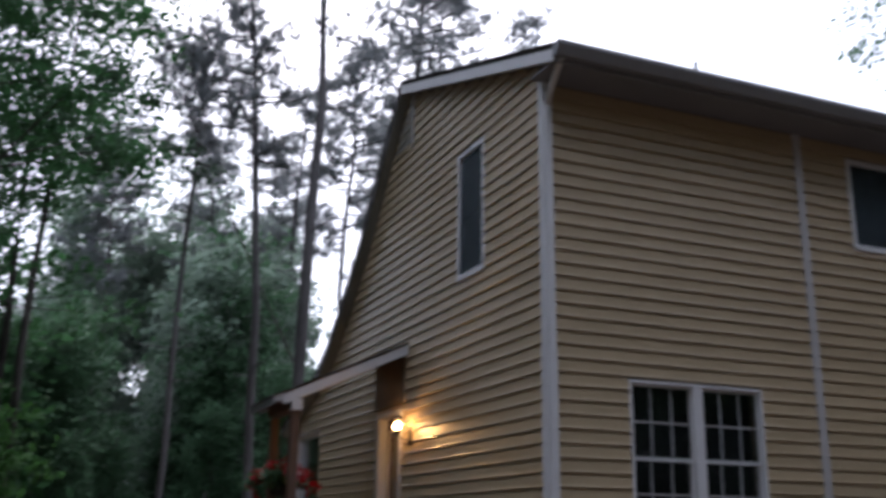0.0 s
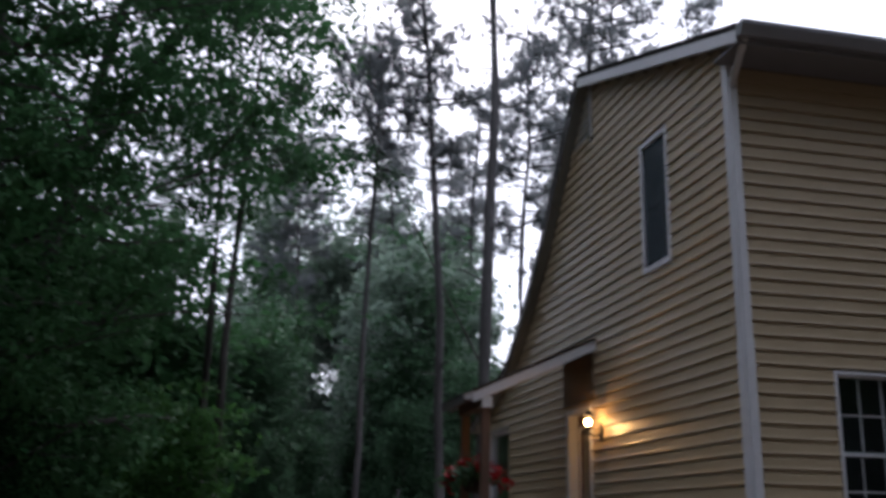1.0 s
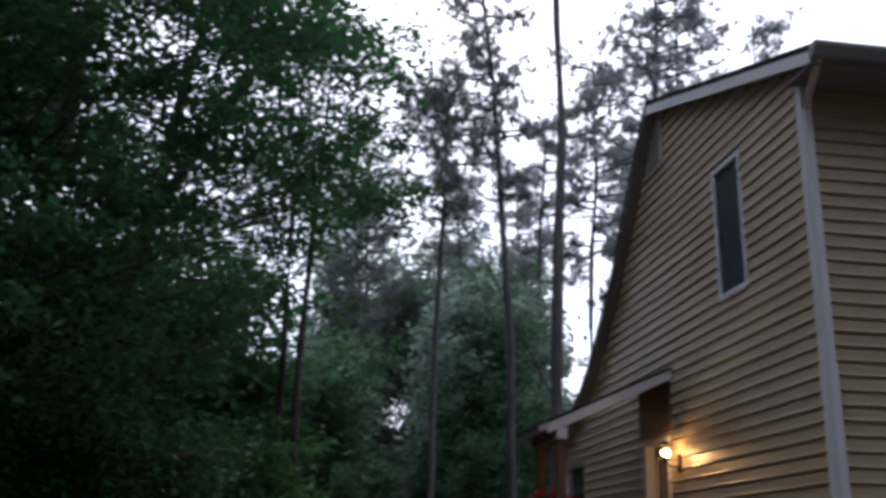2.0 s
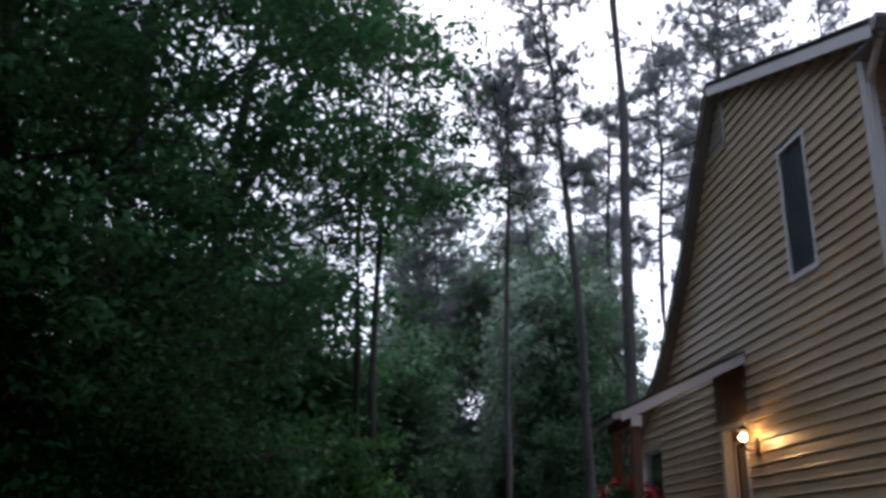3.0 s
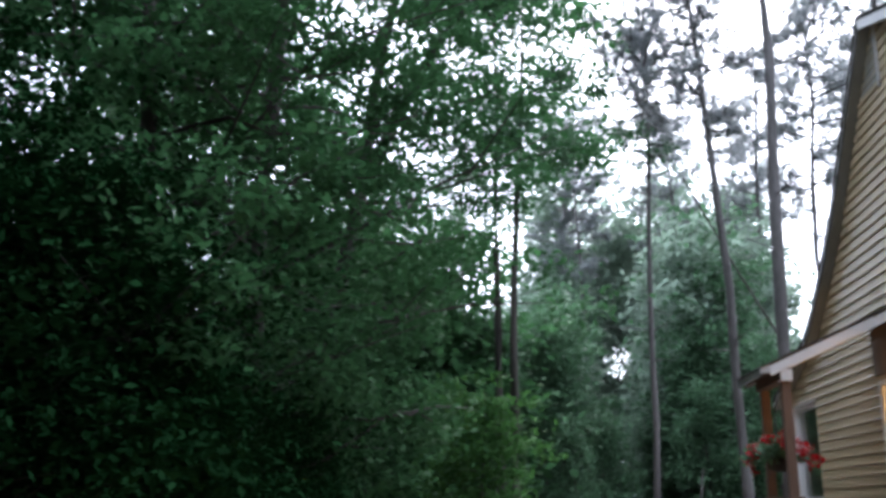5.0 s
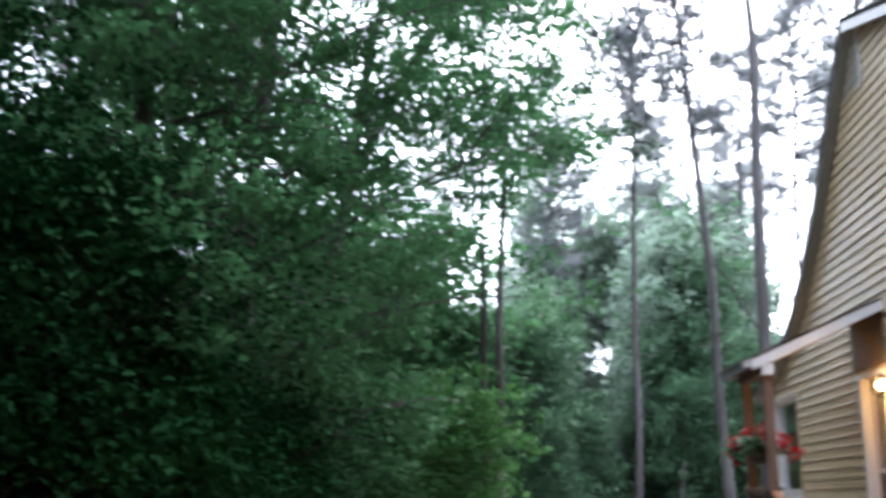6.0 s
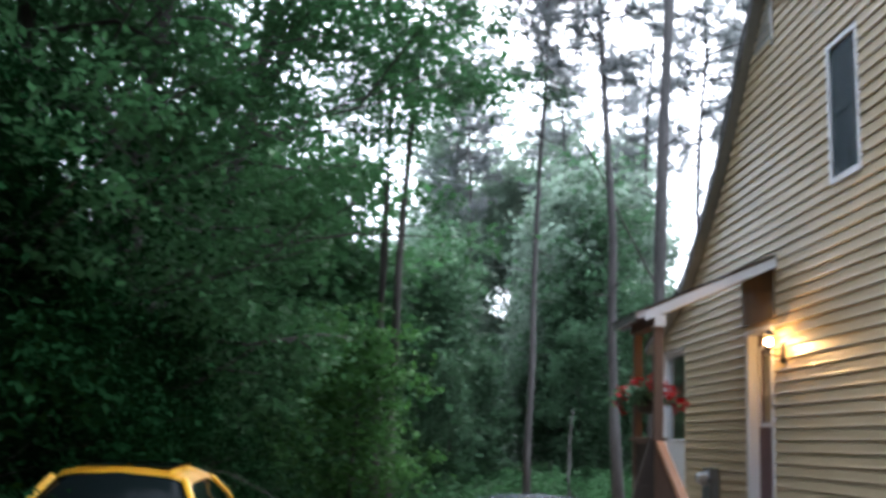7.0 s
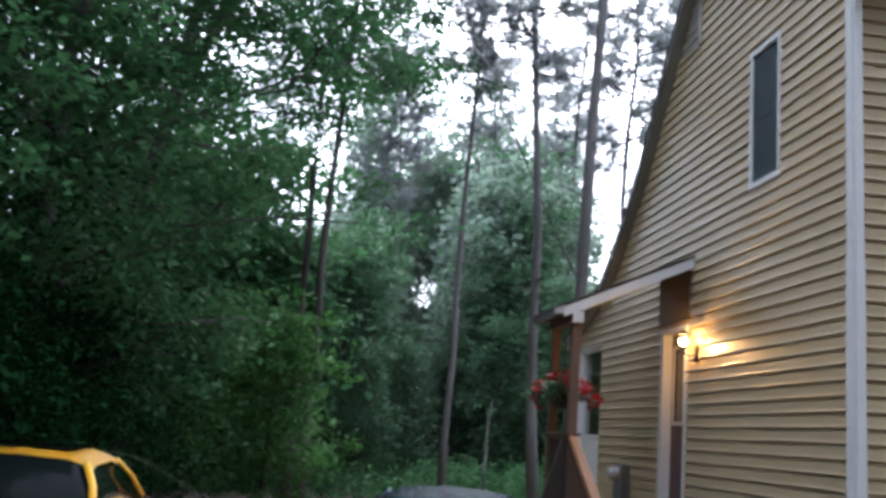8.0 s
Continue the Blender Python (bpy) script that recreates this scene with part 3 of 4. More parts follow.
def leaf_cloud(rng, centres, spread, count, size, flat=0.5, slim=0.55, droop=0.25):
    """Vertices, faces and soft normals of many small folded leaves round the given centres."""
    c = np.repeat(centres, count, 0)
    n = len(c)
    wide = spread if np.ndim(spread) == 0 else np.repeat(spread, count, 0)[:, None]
    out = rng.normal(size=(n, 3))
    p = c + out * wide * (1, 1, flat)
    a = rng.uniform(0, 2 * np.pi, n)
    tilt = rng.normal(0, 0.45, n) - droop
    s = size * rng.uniform(0.6, 1.35, n)
    d = np.stack([np.cos(a) * np.cos(tilt), np.sin(a) * np.cos(tilt), np.sin(tilt)], 1)
    side = np.stack([-np.sin(a), np.cos(a), rng.normal(0, 0.5, n)], 1)
    side /= np.linalg.norm(side, axis=1)[:, None]
    up = np.cross(d, side)
    turn = np.sign(up[:, 2:3] + 1e-9)
    side, up = side * -turn, up * turn
    v = np.empty((n, 4, 3))
    v[:, 0] = p
    v[:, 1] = p + d * (s * 0.5)[:, None] + side * (s * slim / 2)[:, None] + up * (s * 0.08)[:, None]
    v[:, 2] = p + d * s[:, None]
    v[:, 3] = p + d * (s * 0.5)[:, None] - side * (s * slim / 2)[:, None] + up * (s * 0.08)[:, None]
    # each spray is shaded as a rounded mass: outwards, upwards and by the leaf's own tilt
    soft = out * 0.4 + up * 0.6 + (0, 0, 0.3)
    soft += up * np.maximum(0, 0.25 - (soft * up).sum(1, keepdims=True))
    soft /= np.linalg.norm(soft, axis=1)[:, None]
    return v.reshape(-1, 3), np.arange(n * 4).reshape(-1, 4), np.repeat(soft, 4, 0)


def numpy_mesh(name, v, f, soft, mat):
    me = bpy.data.meshes.new(name)
    me.vertices.add(len(v))
    me.vertices.foreach_set("co", v.astype(np.float32).ravel())
    k = f.shape[1]
    me.loops.add(f.size)
    me.loops.foreach_set("vertex_index", f.astype(np.int32).ravel())
    me.polygons.add(len(f))
    me.polygons.foreach_set("loop_start", np.arange(0, f.size, k, dtype=np.int32))
    me.update(calc_edges=True)
    if soft is not None:
        me.attributes.new("custom_normal", "FLOAT_VECTOR", "POINT").data.foreach_set("vector", soft.astype(np.float32).ravel())
    me.materials.append(mat)
    return me


# ---- things on the house and porch ----
def build_sconce():
    at = Vector((-0.19, 3.30, 2.93))
    lamp = thing("wall_lamp", (0, 3.30, 2.9), "lit black metal wall lantern with a warm bulb", "lamp")
    def put(name, bm, mat, label="", smooth=False):
        ob = part(name, bm, mat, lamp, label, smooth)
        ob.matrix_parent_inverse = Matrix.Translation((0, -3.30, -2.9))
        return ob
    put("back_plate", block((-0.045, 3.25, 2.72), (-0.016, 3.35, 2.93), 0.008), BLACK)
    bm = bmesh.new()
    tube(bm, [(-0.03, 3.30, 2.80), (-0.10, 3.30, 2.77), (-0.17, 3.30, 2.80), (-0.19, 3.30, 2.86)], [0.011] * 4, 8)
    put("arm", bm, BLACK, smooth=True)
    bm = bmesh.new()
    tube(bm, [at + Vector((0, 0, -0.09)), at + Vector((0, 0, -0.06)), at + Vector((0, 0, -0.05))], [0.02, 0.045, 0.05], 12)
    put("cup", bm, BLACK, smooth=True)
    bm = bmesh.new()
    tube(bm, [at + Vector((0, 0, 0.075)), at + Vector((0, 0, 0.09)), at + Vector((0, 0, 0.14))], [0.075, 0.07, 0.012], 12)
    put("cap", bm, BLACK)
    for k in range(4):
        a = math.pi / 4 + k * math.pi / 2
        x, y = math.cos(a) * 0.055, math.sin(a) * 0.055
        bm = bmesh.new()
        tube(bm, [at + Vector((x * 0.8, y * 0.8, -0.05)), at + Vector((x, y, 0.08))], [0.004, 0.004], 6)
        put("cage_bar", bm, BLACK)
    bm = bmesh.new()
    bmesh.ops.create_uvsphere(bm, u_segments=16, v_segments=10, radius=0.043)
    bmesh.ops.translate(bm, vec=at, verts=bm.verts)
    b = put("bulb", bm, BULB, "glowing warm bulb", True)
    b.visible_shadow = False
    data = bpy.data.lights.new("porch_light", "POINT")
    data.energy, data.color, data.shadow_soft_size = 0.5, (1.0, 0.38, 0.08), 0.062
    new("porch_light", data).location = at


build_sconce()


def build_meter():
    m = thing("electric_meter", (-0.02, 5.75, 1.3), "grey metal electric meter box with round glass dial", "meter")
    def put(name, bm, mat, label="", smooth=False):
        ob = part(name, bm, mat, m, label, smooth)
        ob.matrix_parent_inverse = Matrix.Translation((0.02, -5.75, -1.3))
    put("box", block((-0.15, 5.58, 0.98), (-0.018, 5.90, 1.50), 0.012), METER)
    put("lid", block((-0.162, 5.60, 1.0), (-0.151, 5.88, 1.22), 0.004), METER)
    bm = bmesh.new()
    tube(bm, [(-0.15, 5.74, 1.36), (-0.19, 5.74, 1.36)], [0.10, 0.10], 24)
    put("ring", bm, SILVER, "galvanised meter ring")
    bm = bmesh.new()
    tube(bm, [(-0.19, 5.74, 1.36), (-0.25, 5.74, 1.36), (-0.28, 5.74, 1.36)], [0.085, 0.08, 0.055], 24)
    put("dial_cover", bm, LENS, "pale glass dial cover", True)
    bm = bmesh.new()
    tube(bm, [(-0.08, 5.74, 0.99), (-0.08, 5.74, 0.2)], [0.03, 0.03], 12)
    put("conduit", bm, METER)


build_meter()


def build_basket():
    rng = np.random.default_rng(5)
    at = (-1.36, 4.02, 2.27)
    b = thing("hanging_basket", at, "hanging basket of red geraniums under the porch beam", "plant")
    bm = bmesh.new()
    tube(bm, [(0, 0, -0.16), (0, 0, -0.13), (0, 0, -0.05), (0, 0, 0.03)], [0.06, 0.12, 0.165, 0.175], 16)
    part("pot", bm, BASKET, b, smooth=True)
    for k in range(3):
        a = k * 2.094
        bm = bmesh.new()
        tube(bm, [(math.cos(a) * 0.17, math.sin(a) * 0.17, 0.03), (0, 0, 0.62)], [0.004, 0.004], 5)
        part("wire", bm, BLACK, b)
    bm = bmesh.new()
    tube(bm, [(0, 0, 0.60), (0, 0, 0.81)], [0.005, 0.005], 6)
    part("hook", bm, BLACK, b)
    c = rng.normal(size=(34, 3)) * (0.19, 0.22, 0.06) + (0, 0, 0.06)
    v, f, soft = leaf_cloud(rng, c, 0.05, 14, 0.075, 0.7, 0.9)
    ob = new("foliage", numpy_mesh("foliage", v, f, soft, LEAF_MID))
    ob.parent = b
    for (x, y, z) in [(-0.2, -0.22, 0.16), (-0.1, 0.05, 0.2), (0.02, -0.28, 0.1), (-0.28, 0.15, 0.1), (0.2, -0.2, 0.08), (0.26, -0.02, 0.0), (0.12, 0.25, 0.14), (-0.3, -0.05, 0.02), (0.28, -0.24, -0.06), (-0.05, -0.3, 0.2), (-0.33, 0.02, -0.1), (0.3, 0.1, 0.12)]:
        c = rng.normal(size=(5, 3)) * 0.03 + (x, y, z)
        v, f, soft = leaf_cloud(rng, c, 0.022, 9, 0.05, 1.0, 0.95, -0.3)
        ob = new("blossom", numpy_mesh("blossom", v, f, soft, PETAL))
        ob.parent = b


build_basket()


# ---- cars ----
def loft(bm, sections):
    """A skin through closed sections of equal length."""
    rings = [[bm.verts.new(p) for p in s] for s in sections]
    k = len(rings[0])
    for a, b in zip(rings, rings[1:]):
        for i in range(k):
            bm.faces.new((a[i], a[(i + 1) % k], b[(i + 1) % k], b[i]))
    bm.faces.new(list(reversed(rings[0])))
    bm.faces.new(rings[-1])
    return bm


def build_car(name, label, paint, m, width, length, height, sunroof, broad=1.0, drop=0.0):
    """A compact car, nose towards -y, standing on z = 0."""
    car = thing(name, (0, 0, 0), label, "car")
    w, l, h = width / 2, length / 2, height
    c = 0.60 * broad
    # lower body
    secs = []
    for y, belt, half in ((-l, 0.52, 0.74), (-l + 0.1, 0.68, 0.86), (-l + 0.5, 0.80, 0.95), (-l + 1.15, 0.93, 0.99), (-0.2, 0.95, 1.0), (l - 1.0, 0.93, 1.0), (l - 0.35, 0.90, 0.96), (l - 0.06, 0.80, 0.88), (l, 0.6, 0.78)):
        x = w * half
        secs.append([(-x * 0.92, y, 0.24), (-x, y, 0.40), (-x, y, belt - 0.18), (-x * 0.93, y, belt - 0.03), (-x * 0.75, y, belt), (x * 0.75, y, belt), (x * 0.93, y, belt - 0.03), (x, y, belt - 0.18), (x, y, 0.40), (x * 0.92, y, 0.24)])
    part("body", loft(bmesh.new(), secs), paint, car, smooth=True)
    # cabin: glass core with a painted roof, pillars and rails proud of it
    stations = [(-l + 1.15, 0.93, 0.80), (-0.36, h - 0.075, c), (-0.1, h - 0.02, c + 0.005), (0.5, h, c + 0.005), (l - 0.85, h - 0.05, c - 0.01), (l - 0.35, 0.94, 0.72)]
    def ring(y, top, half, grow):
        x = w * half + grow
        return [(-w * 0.86 - grow, y, 0.90), (-x - 0.02, y, (0.9 + top) / 2), (-x + 0.03, y, top - 0.04 + grow), (-x + 0.16, y, top + grow), (0, y, top + 0.022 + grow), (x - 0.16, y, top + grow), (x - 0.03, y, top - 0.04 + grow), (x + 0.02, y, (0.9 + top) / 2), (w * 0.86 + grow, y, 0.90)]
    part("glasshouse", loft(bmesh.new(), [ring(y, max(t, 0.93), hf, 0.0) for y, t, hf in stations]), CARGLASS, car, "dark tinted glass", True)
    roof = bmesh.new()
    rows = []
    for y, t, hf in stations[1:5]:
        x = w * hf
        rows.append([(-x - 0.008, y, t - 0.095), (-x + 0.02, y, t - 0.035), (-x + 0.16, y, t + 0.008), (0, y, t + 0.03), (x - 0.16, y, t + 0.008), (x - 0.02, y, t - 0.035), (x + 0.008, y, t - 0.095)])
    grid = [[roof.verts.new(p) for p in r] for r in rows]
    for a, b in zip(grid, grid[1:]):
        for i in range(6):
            roof.faces.new((a[i], a[i + 1], b[i + 1], b[i]))
    bmesh.ops.solidify(roof, geom=roof.faces[:], thickness=-0.02)
    roof_ob = part("roof", roof, paint, car, smooth=True)
    if sunroof:
        bm = bmesh.new()
        vs = [[bm.verts.new((sx * (w * c - 0.15) * k, y, z)) for k in (-1, 0, 1)] for y, z, sx in ((-0.16, h + 0.006, 0.94), (0.45, h + 0.037, 1), (l - 0.95, h - 0.005, 0.96))]
        for a, b in zip(vs, vs[1:]):
            for i in range(2):
                bm.faces.new((a[i], a[i + 1], b[i + 1], b[i]))
        bmesh.ops.solidify(bm, geom=bm.faces[:], thickness=0.02)
        part("sunroof", bm, CARGLASS, roof_ob, "black glass sunroof")
    for s in (-1, 1):
        for p, q, r in (((s * w * 0.79, -l + 1.18, 0.93), (s * (w * c - 0.02), -0.36, h - 0.09), 0.032), ((s * (w * (c - 0.01) - 0.012), l - 0.85, h - 0.10), (s * w * 0.86, l - 0.46, 0.93), 0.024)):
            bm = bmesh.new()
            tube(bm, [p, [(p[i] + q[i]) / 2 + (0.02 * s if i == 0 else 0.012) for i in range(3)], q], [r] * 3, 8)
            part("pillar", bm, paint, car, smooth=True)
        mirror = part("mirror", block((s * w * 1.0 if s > 0 else -w - 0.17, -l + 1.42, 0.89 - drop), (w + 0.17 if s > 0 else -w * 1.0, -l + 1.54, 1.01 - drop), 0.03), paint, car)
        part("mirror_glass", block((w + 0.03 if s > 0 else -w - 0.15, -l + 1.541, 0.91 - drop), (w + 0.15 if s > 0 else -w - 0.03, -l + 1.548, 0.99 - drop)), CARGLASS, mirror)
        part("headlight", block((s * w * 0.72 - 0.13, -l + 0.02, 0.60), (s * w * 0.72 + 0.13, -l + 0.2, 0.73), 0.04), LENS, car)
        for y in (-l + 0.75, l - 0.75):
            wheel = part("wheel", bmesh.new(), RUBBER, car)
            bm = bmesh.new()
            xs = s * (w - 0.16)
            tube(bm, [(xs, y, 0.31), (xs + s * 0.02, y, 0.31), (xs + s * 0.16, y, 0.31), (xs + s * 0.18, y, 0.31)], [0.27, 0.31, 0.31, 0.27], 24)
            part("tyre", bm, RUBBER, wheel, smooth=False)
            bm = bmesh.new()
            tube(bm, [(xs + s * 0.15, y, 0.31), (xs + s * 0.186, y, 0.31)], [0.20, 0.18], 20)
            part("rim", bm, ALLOY, wheel)
    part("bumper", block((-w * 0.8, -l - 0.04, 0.32), (w * 0.8, -l + 0.1, 0.52), 0.04), SEATS, car)
    car.matrix_basis = m
    return car


build_car("yellow_car", "bright yellow compact car with a black glass sunroof", YELLOW, pose(-6.56, 1.37, 0, 0, 0, 1), 1.75, 3.7, 1.365, True, 1.07)
build_car("blue_car", "blue-grey saloon car reflecting the pale sky", DARKBLUE, pose(-3.02, 1.15, 0, 0, 0, 177), 1.74, 4.4, 1.27, False, 1.0, 0.12)


# ---- wood ----
EYE = Vector((-4.3, -7.6, 0))


def spot(azimuth, distance):
    """A place on the ground seen from the yard, degrees to the right of the gable wall's line."""
    a = radians(azimuth)
    return EYE.x + math.sin(a) * distance, EYE.y + math.cos(a) * distance


def trunk_line(rng, height, lean, wobble, n=9):
    x = y = 0.0
    pts = []
    for i in range(n):
        t = i / (n - 1)
        pts.append(Vector((lean[0] * t * height + x, lean[1] * t * height + y, t * height - (0.15 if i == 0 else 0))))
        x += rng.normal(0, wobble)
        y += rng.normal(0, wobble)
    return pts


def along(pts, t):
    k = min(len(pts) - 2, int(t * (len(pts) - 1)))
    return pts[k].lerp(pts[k + 1], t * (len(pts) - 1) - k)


def build_leaf_tree(name, label, seed, height, girth, crown, base, limbs, clumps, count, size, leaf, bark, lean=(0, 0), twin=False, spread=0.40, fork=False):
    """A broad-leaved tree: trunk, limbs, and leaves in clumps along the limbs."""
    rng = np.random.default_rng(seed)
    tree = thing(name, (0, 0, 0), label, "tree")
    bm = bmesh.new()
    centres = []
    for side in ((-0.19, 0.17) if twin else (0.0,)):
        pts = trunk_line(rng, height * 0.9, (lean[0] + side * 0.02, lean[1]), height * (0.0025 if twin else 0.007))
        pts = [p + Vector((side, side * 0.3, 0)) for p in pts]
        g = girth * (0.75 if twin else 1)
        tube(bm, pts, [g * (1.25 if i == 0 else 1 - 0.85 * i / 8) for i in range(9)], 10)
        if fork:
            p = along(pts, 0.5)
            q = [p + Vector(o) for o in ((0, 0, 0), (0.55, 0.05, 1.3), (1.35, 0.0, 2.9), (2.5, -0.1, 4.8), (3.1, -0.1, 6.4))]
            tube(bm, q, [g * r for r in (0.6, 0.5, 0.42, 0.3, 0.12)], 8)
            centres += [q[2].lerp(q[4], u) + Vector(rng.normal(0, 0.7, 3)) for u in np.linspace(0, 1, 22)]
        k = limbs // 2 if twin else limbs
        for i in range(k):
            t = base + (0.97 - base) * (i + rng.uniform(0, 0.8)) / k
            p = along(pts, t)
            a = i * 2.4 + rng.uniform(-0.6, 0.6)
            u = (t - base) / (1 - base)
            reach = crown * (0.35 + 0.75 * math.sin(math.pi * min(1, 0.25 + u * 0.72))) * rng.uniform(0.6, 1.15)
            rise = reach * rng.uniform(0.05, 0.6)
            q = [p, p + Vector((math.cos(a - 0.25) * reach * 0.45, math.sin(a - 0.25) * reach * 0.45, rise * 0.2 - 0.1)), p + Vector((math.cos(a + 0.15) * reach, math.sin(a + 0.15) * reach, rise))]
            r = max(0.015, g * (1 - 0.85 * t) * 0.3)
            kinks = [Vector(rng.normal(0, 1, 3)) * reach * 0.035 for _ in range(2)]
            tube(bm, [q[0], q[0].lerp(q[1], 0.5) + kinks[0], q[1], q[1].lerp(q[2], 0.5) + kinks[1], q[2]], [r, r * 0.75, r * 0.5, r * 0.3, r * 0.1], 6)
            for j in range(2):
                s = q[1].lerp(q[2], rng.uniform(0.0, 0.6))
                b = a + rng.choice((-1, 1)) * rng.uniform(0.5, 1.1)
                e = s + Vector((math.cos(b), math.sin(b), rng.uniform(-0.1, 0.5))) * reach * 0.4
                tube(bm, [s, e], [r * 0.35, r * 0.1], 5)
                for _ in range(clumps // 3):
                    centres.append(s.lerp(e, rng.uniform(0.3, 1.1)))
            for _ in range(clumps - 2 * (clumps // 3)):
                u = rng.uniform(0.25, 2.05)
                centres.append(q[0].lerp(q[1], u) if u < 1 else q[1].lerp(q[2], u - 1))
    part("trunk", bm, bark, tree, smooth=True)
    c = np.array([tuple(p) for p in centres]) + rng.normal(size=(len(centres), 3)) * (0.35, 0.35, 0.25)
    v, f, soft = leaf_cloud(rng, c, rng.uniform(0.5, 1.2, len(c)) * spread, count, size, 0.5, 0.6)
    ob = new("crown", numpy_mesh("crown", v, f, soft, leaf))
    ob.parent = tree
    return tree


def build_pine(name, label, seed, height, girth, base, reach, limbs, lean=(0, 0), tufts=26):
    """A tall pine: bare trunk, dead stubs, and needles in tufts on spreading limbs."""
    rng = np.random.default_rng(seed)
    tree = thing(name, (0, 0, 0), label, "tree", "tall pines of the wood")
    pts = trunk_line(rng, height, lean, height * 0.004)
    bm = bmesh.new()
    tube(bm, pts, [girth * (1.15 if i == 0 else 1 - 0.72 * i / 8) for i in range(9)], 10)
    for _ in range(10):
        t = rng.uniform(0.25, base)
        p, a = along(pts, t), rng.uniform(0, 6.28)
        e = rng.uniform(0.4, 1.5)
        tube(bm, [p, p + Vector((math.cos(a) * e, math.sin(a) * e, rng.uniform(-0.2, 0.3)))], [0.025, 0.008], 5)
    centres = []
    for i in range(limbs):
        t = base + (0.99 - base) * (i + rng.uniform(0, 1)) / limbs
        p, a = along(pts, t), rng.uniform(0, 6.28)
        u = (t - base) / (1 - base)
        d = reach * (0.55 + 0.6 * math.sin(math.pi * (0.15 + 0.8 * u))) * rng.uniform(0.45, 1.1)
        q = [p, p + Vector((math.cos(a) * d * 0.5, math.sin(a) * d * 0.5, d * 0.05)), p + Vector((math.cos(a + 0.2) * d, math.sin(a + 0.2) * d, d * rng.uniform(0.05, 0.4)))]
        tube(bm, q, [0.05, 0.032, 0.01], 5)
        for _ in range(tufts):
            s = q[1].lerp(q[2], rng.uniform(-0.35, 1.05))
            centres.append(s + Vector(rng.normal(0, 1, 3) * np.array((0.26, 0.26, 0.13))))
    part("trunk", bm, BARK_PINE, tree, smooth=True)
    c = np.array([tuple(p) for p in centres])
    n, k = len(c), 22
    d = rng.normal(size=(n * k, 3)) + (0, 0, 0.35)
    d /= np.linalg.norm(d, axis=1)[:, None]
    o = np.repeat(c, k, 0)
    side = np.cross(d, rng.normal(size=(n * k, 3)))
    side /= np.linalg.norm(side, axis=1)[:, None]
    s = rng.uniform(0.16, 0.30, n * k)[:, None]
    soft = d * 0.6 + (0, 0, 0.6)
    soft /= np.linalg.norm(soft, axis=1)[:, None]
    side *= np.sign((np.cross(d, side) * soft).sum(1, keepdims=True))
    v = np.stack([o - side * 0.02, o + side * 0.02, o + d * s], 1).reshape(-1, 3)
    ob = new("crown", numpy_mesh("crown", v, np.arange(len(v)).reshape(-1, 3), np.repeat(soft, 3, 0), NEEDLE_HAZED))
    ob.parent = tree
    return tree


def clearing(az, dist, full):
    """Trees below the gap in the wood stay low: the largest scale for a tree of that full height."""
    if 14.8 < az < 19:
        return (1.7 + dist * 0.12) / full
    return (1.7 + dist * 0.105) / full if abs(az - 6.0) < 3.0 else 9.0


def stand(tree, az, dist, turn=0.0, scale=1.0, copy=False):
    x, y = spot(az, dist)
    m = pose(x, y, 0, 0, 0, turn) @ Matrix.Scale(scale, 4)
    if copy:
        return copy_thing(tree, m @ Matrix.Scale(1 / tree.scale[0], 4))
    tree.matrix_basis = m
    return tree


PINE = "tall pine with a bare trunk and open needle crown"
stand(build_pine("pine_tree", PINE, 11, 17.5, 0.12, 0.72, 2.4, 26), 7.5, 23, 0, 0.79)
pine_b = stand(build_pine("pine_tree", PINE, 12, 23, 0.17, 0.58, 2.3, 34, (-0.058, 0)), 12.7, 22, 0, 0.74)
pine_c = stand(build_pine("pine_tree", PINE, 13, 27, 0.20, 0.68, 2.6, 28, (-0.012, 0)), 14.15, 21.5, 0, 0.85)
pine_d = stand(build_pine("pine_tree", PINE, 14, 22, 0.14, 0.58, 2.3, 32), 17.0, 27, 0, 0.75)
for src, az, dist, turn, sc in ((pine_b, 20.6, 33, 100, 1.0), (pine_d, 23.2, 35, 210, 1.05), (pine_c, 27, 40, 40, 0.9), (pine_d, 18.8, 45, 20, 1.0), (pine_d, 3.6, 44, 150, 0.9), (pine_b, 9.8, 44, 50, 0.85), (pine_b, 13.4, 47, 120, 1.0), (pine_d, 21.8, 48, 260, 1.1), (pine_b, 25, 44, 10, 1.0), (pine_d, 12.6, 52, 75, 1.0), (pine_b, 2.0, 47, 200, 0.95), (pine_d, -3, 48, 280, 1.0)):
    stand(src, az, dist, turn, sc, True)

OAK = "broad-leaved tree with dense dark green leaves"
stand(build_leaf_tree("oak_tree", "twin-stemmed tree with an open green crown", 21, 19, 0.2, 3.3, 0.60, 30, 5, 92, 0.18, LEAF_MID, BARK_OAK, (0.01, 0), True), -0.7, 21.5, 0, 0.83)
oak_b = stand(build_leaf_tree("oak_tree", "leaning " + OAK, 22, 18, 0.25, 4.0, 0.3, 42, 5, 84, 0.165, LEAF, BARK_OAK, (0.13, -0.03), spread=0.37, fork=True), -12, 20.5)
oak_c = stand(build_leaf_tree("oak_tree", OAK, 23, 17, 0.25, 4.4, 0.14, 54, 6, 108, 0.145, LEAF, BARK_OAK, spread=0.37), -15.5, 15.5)
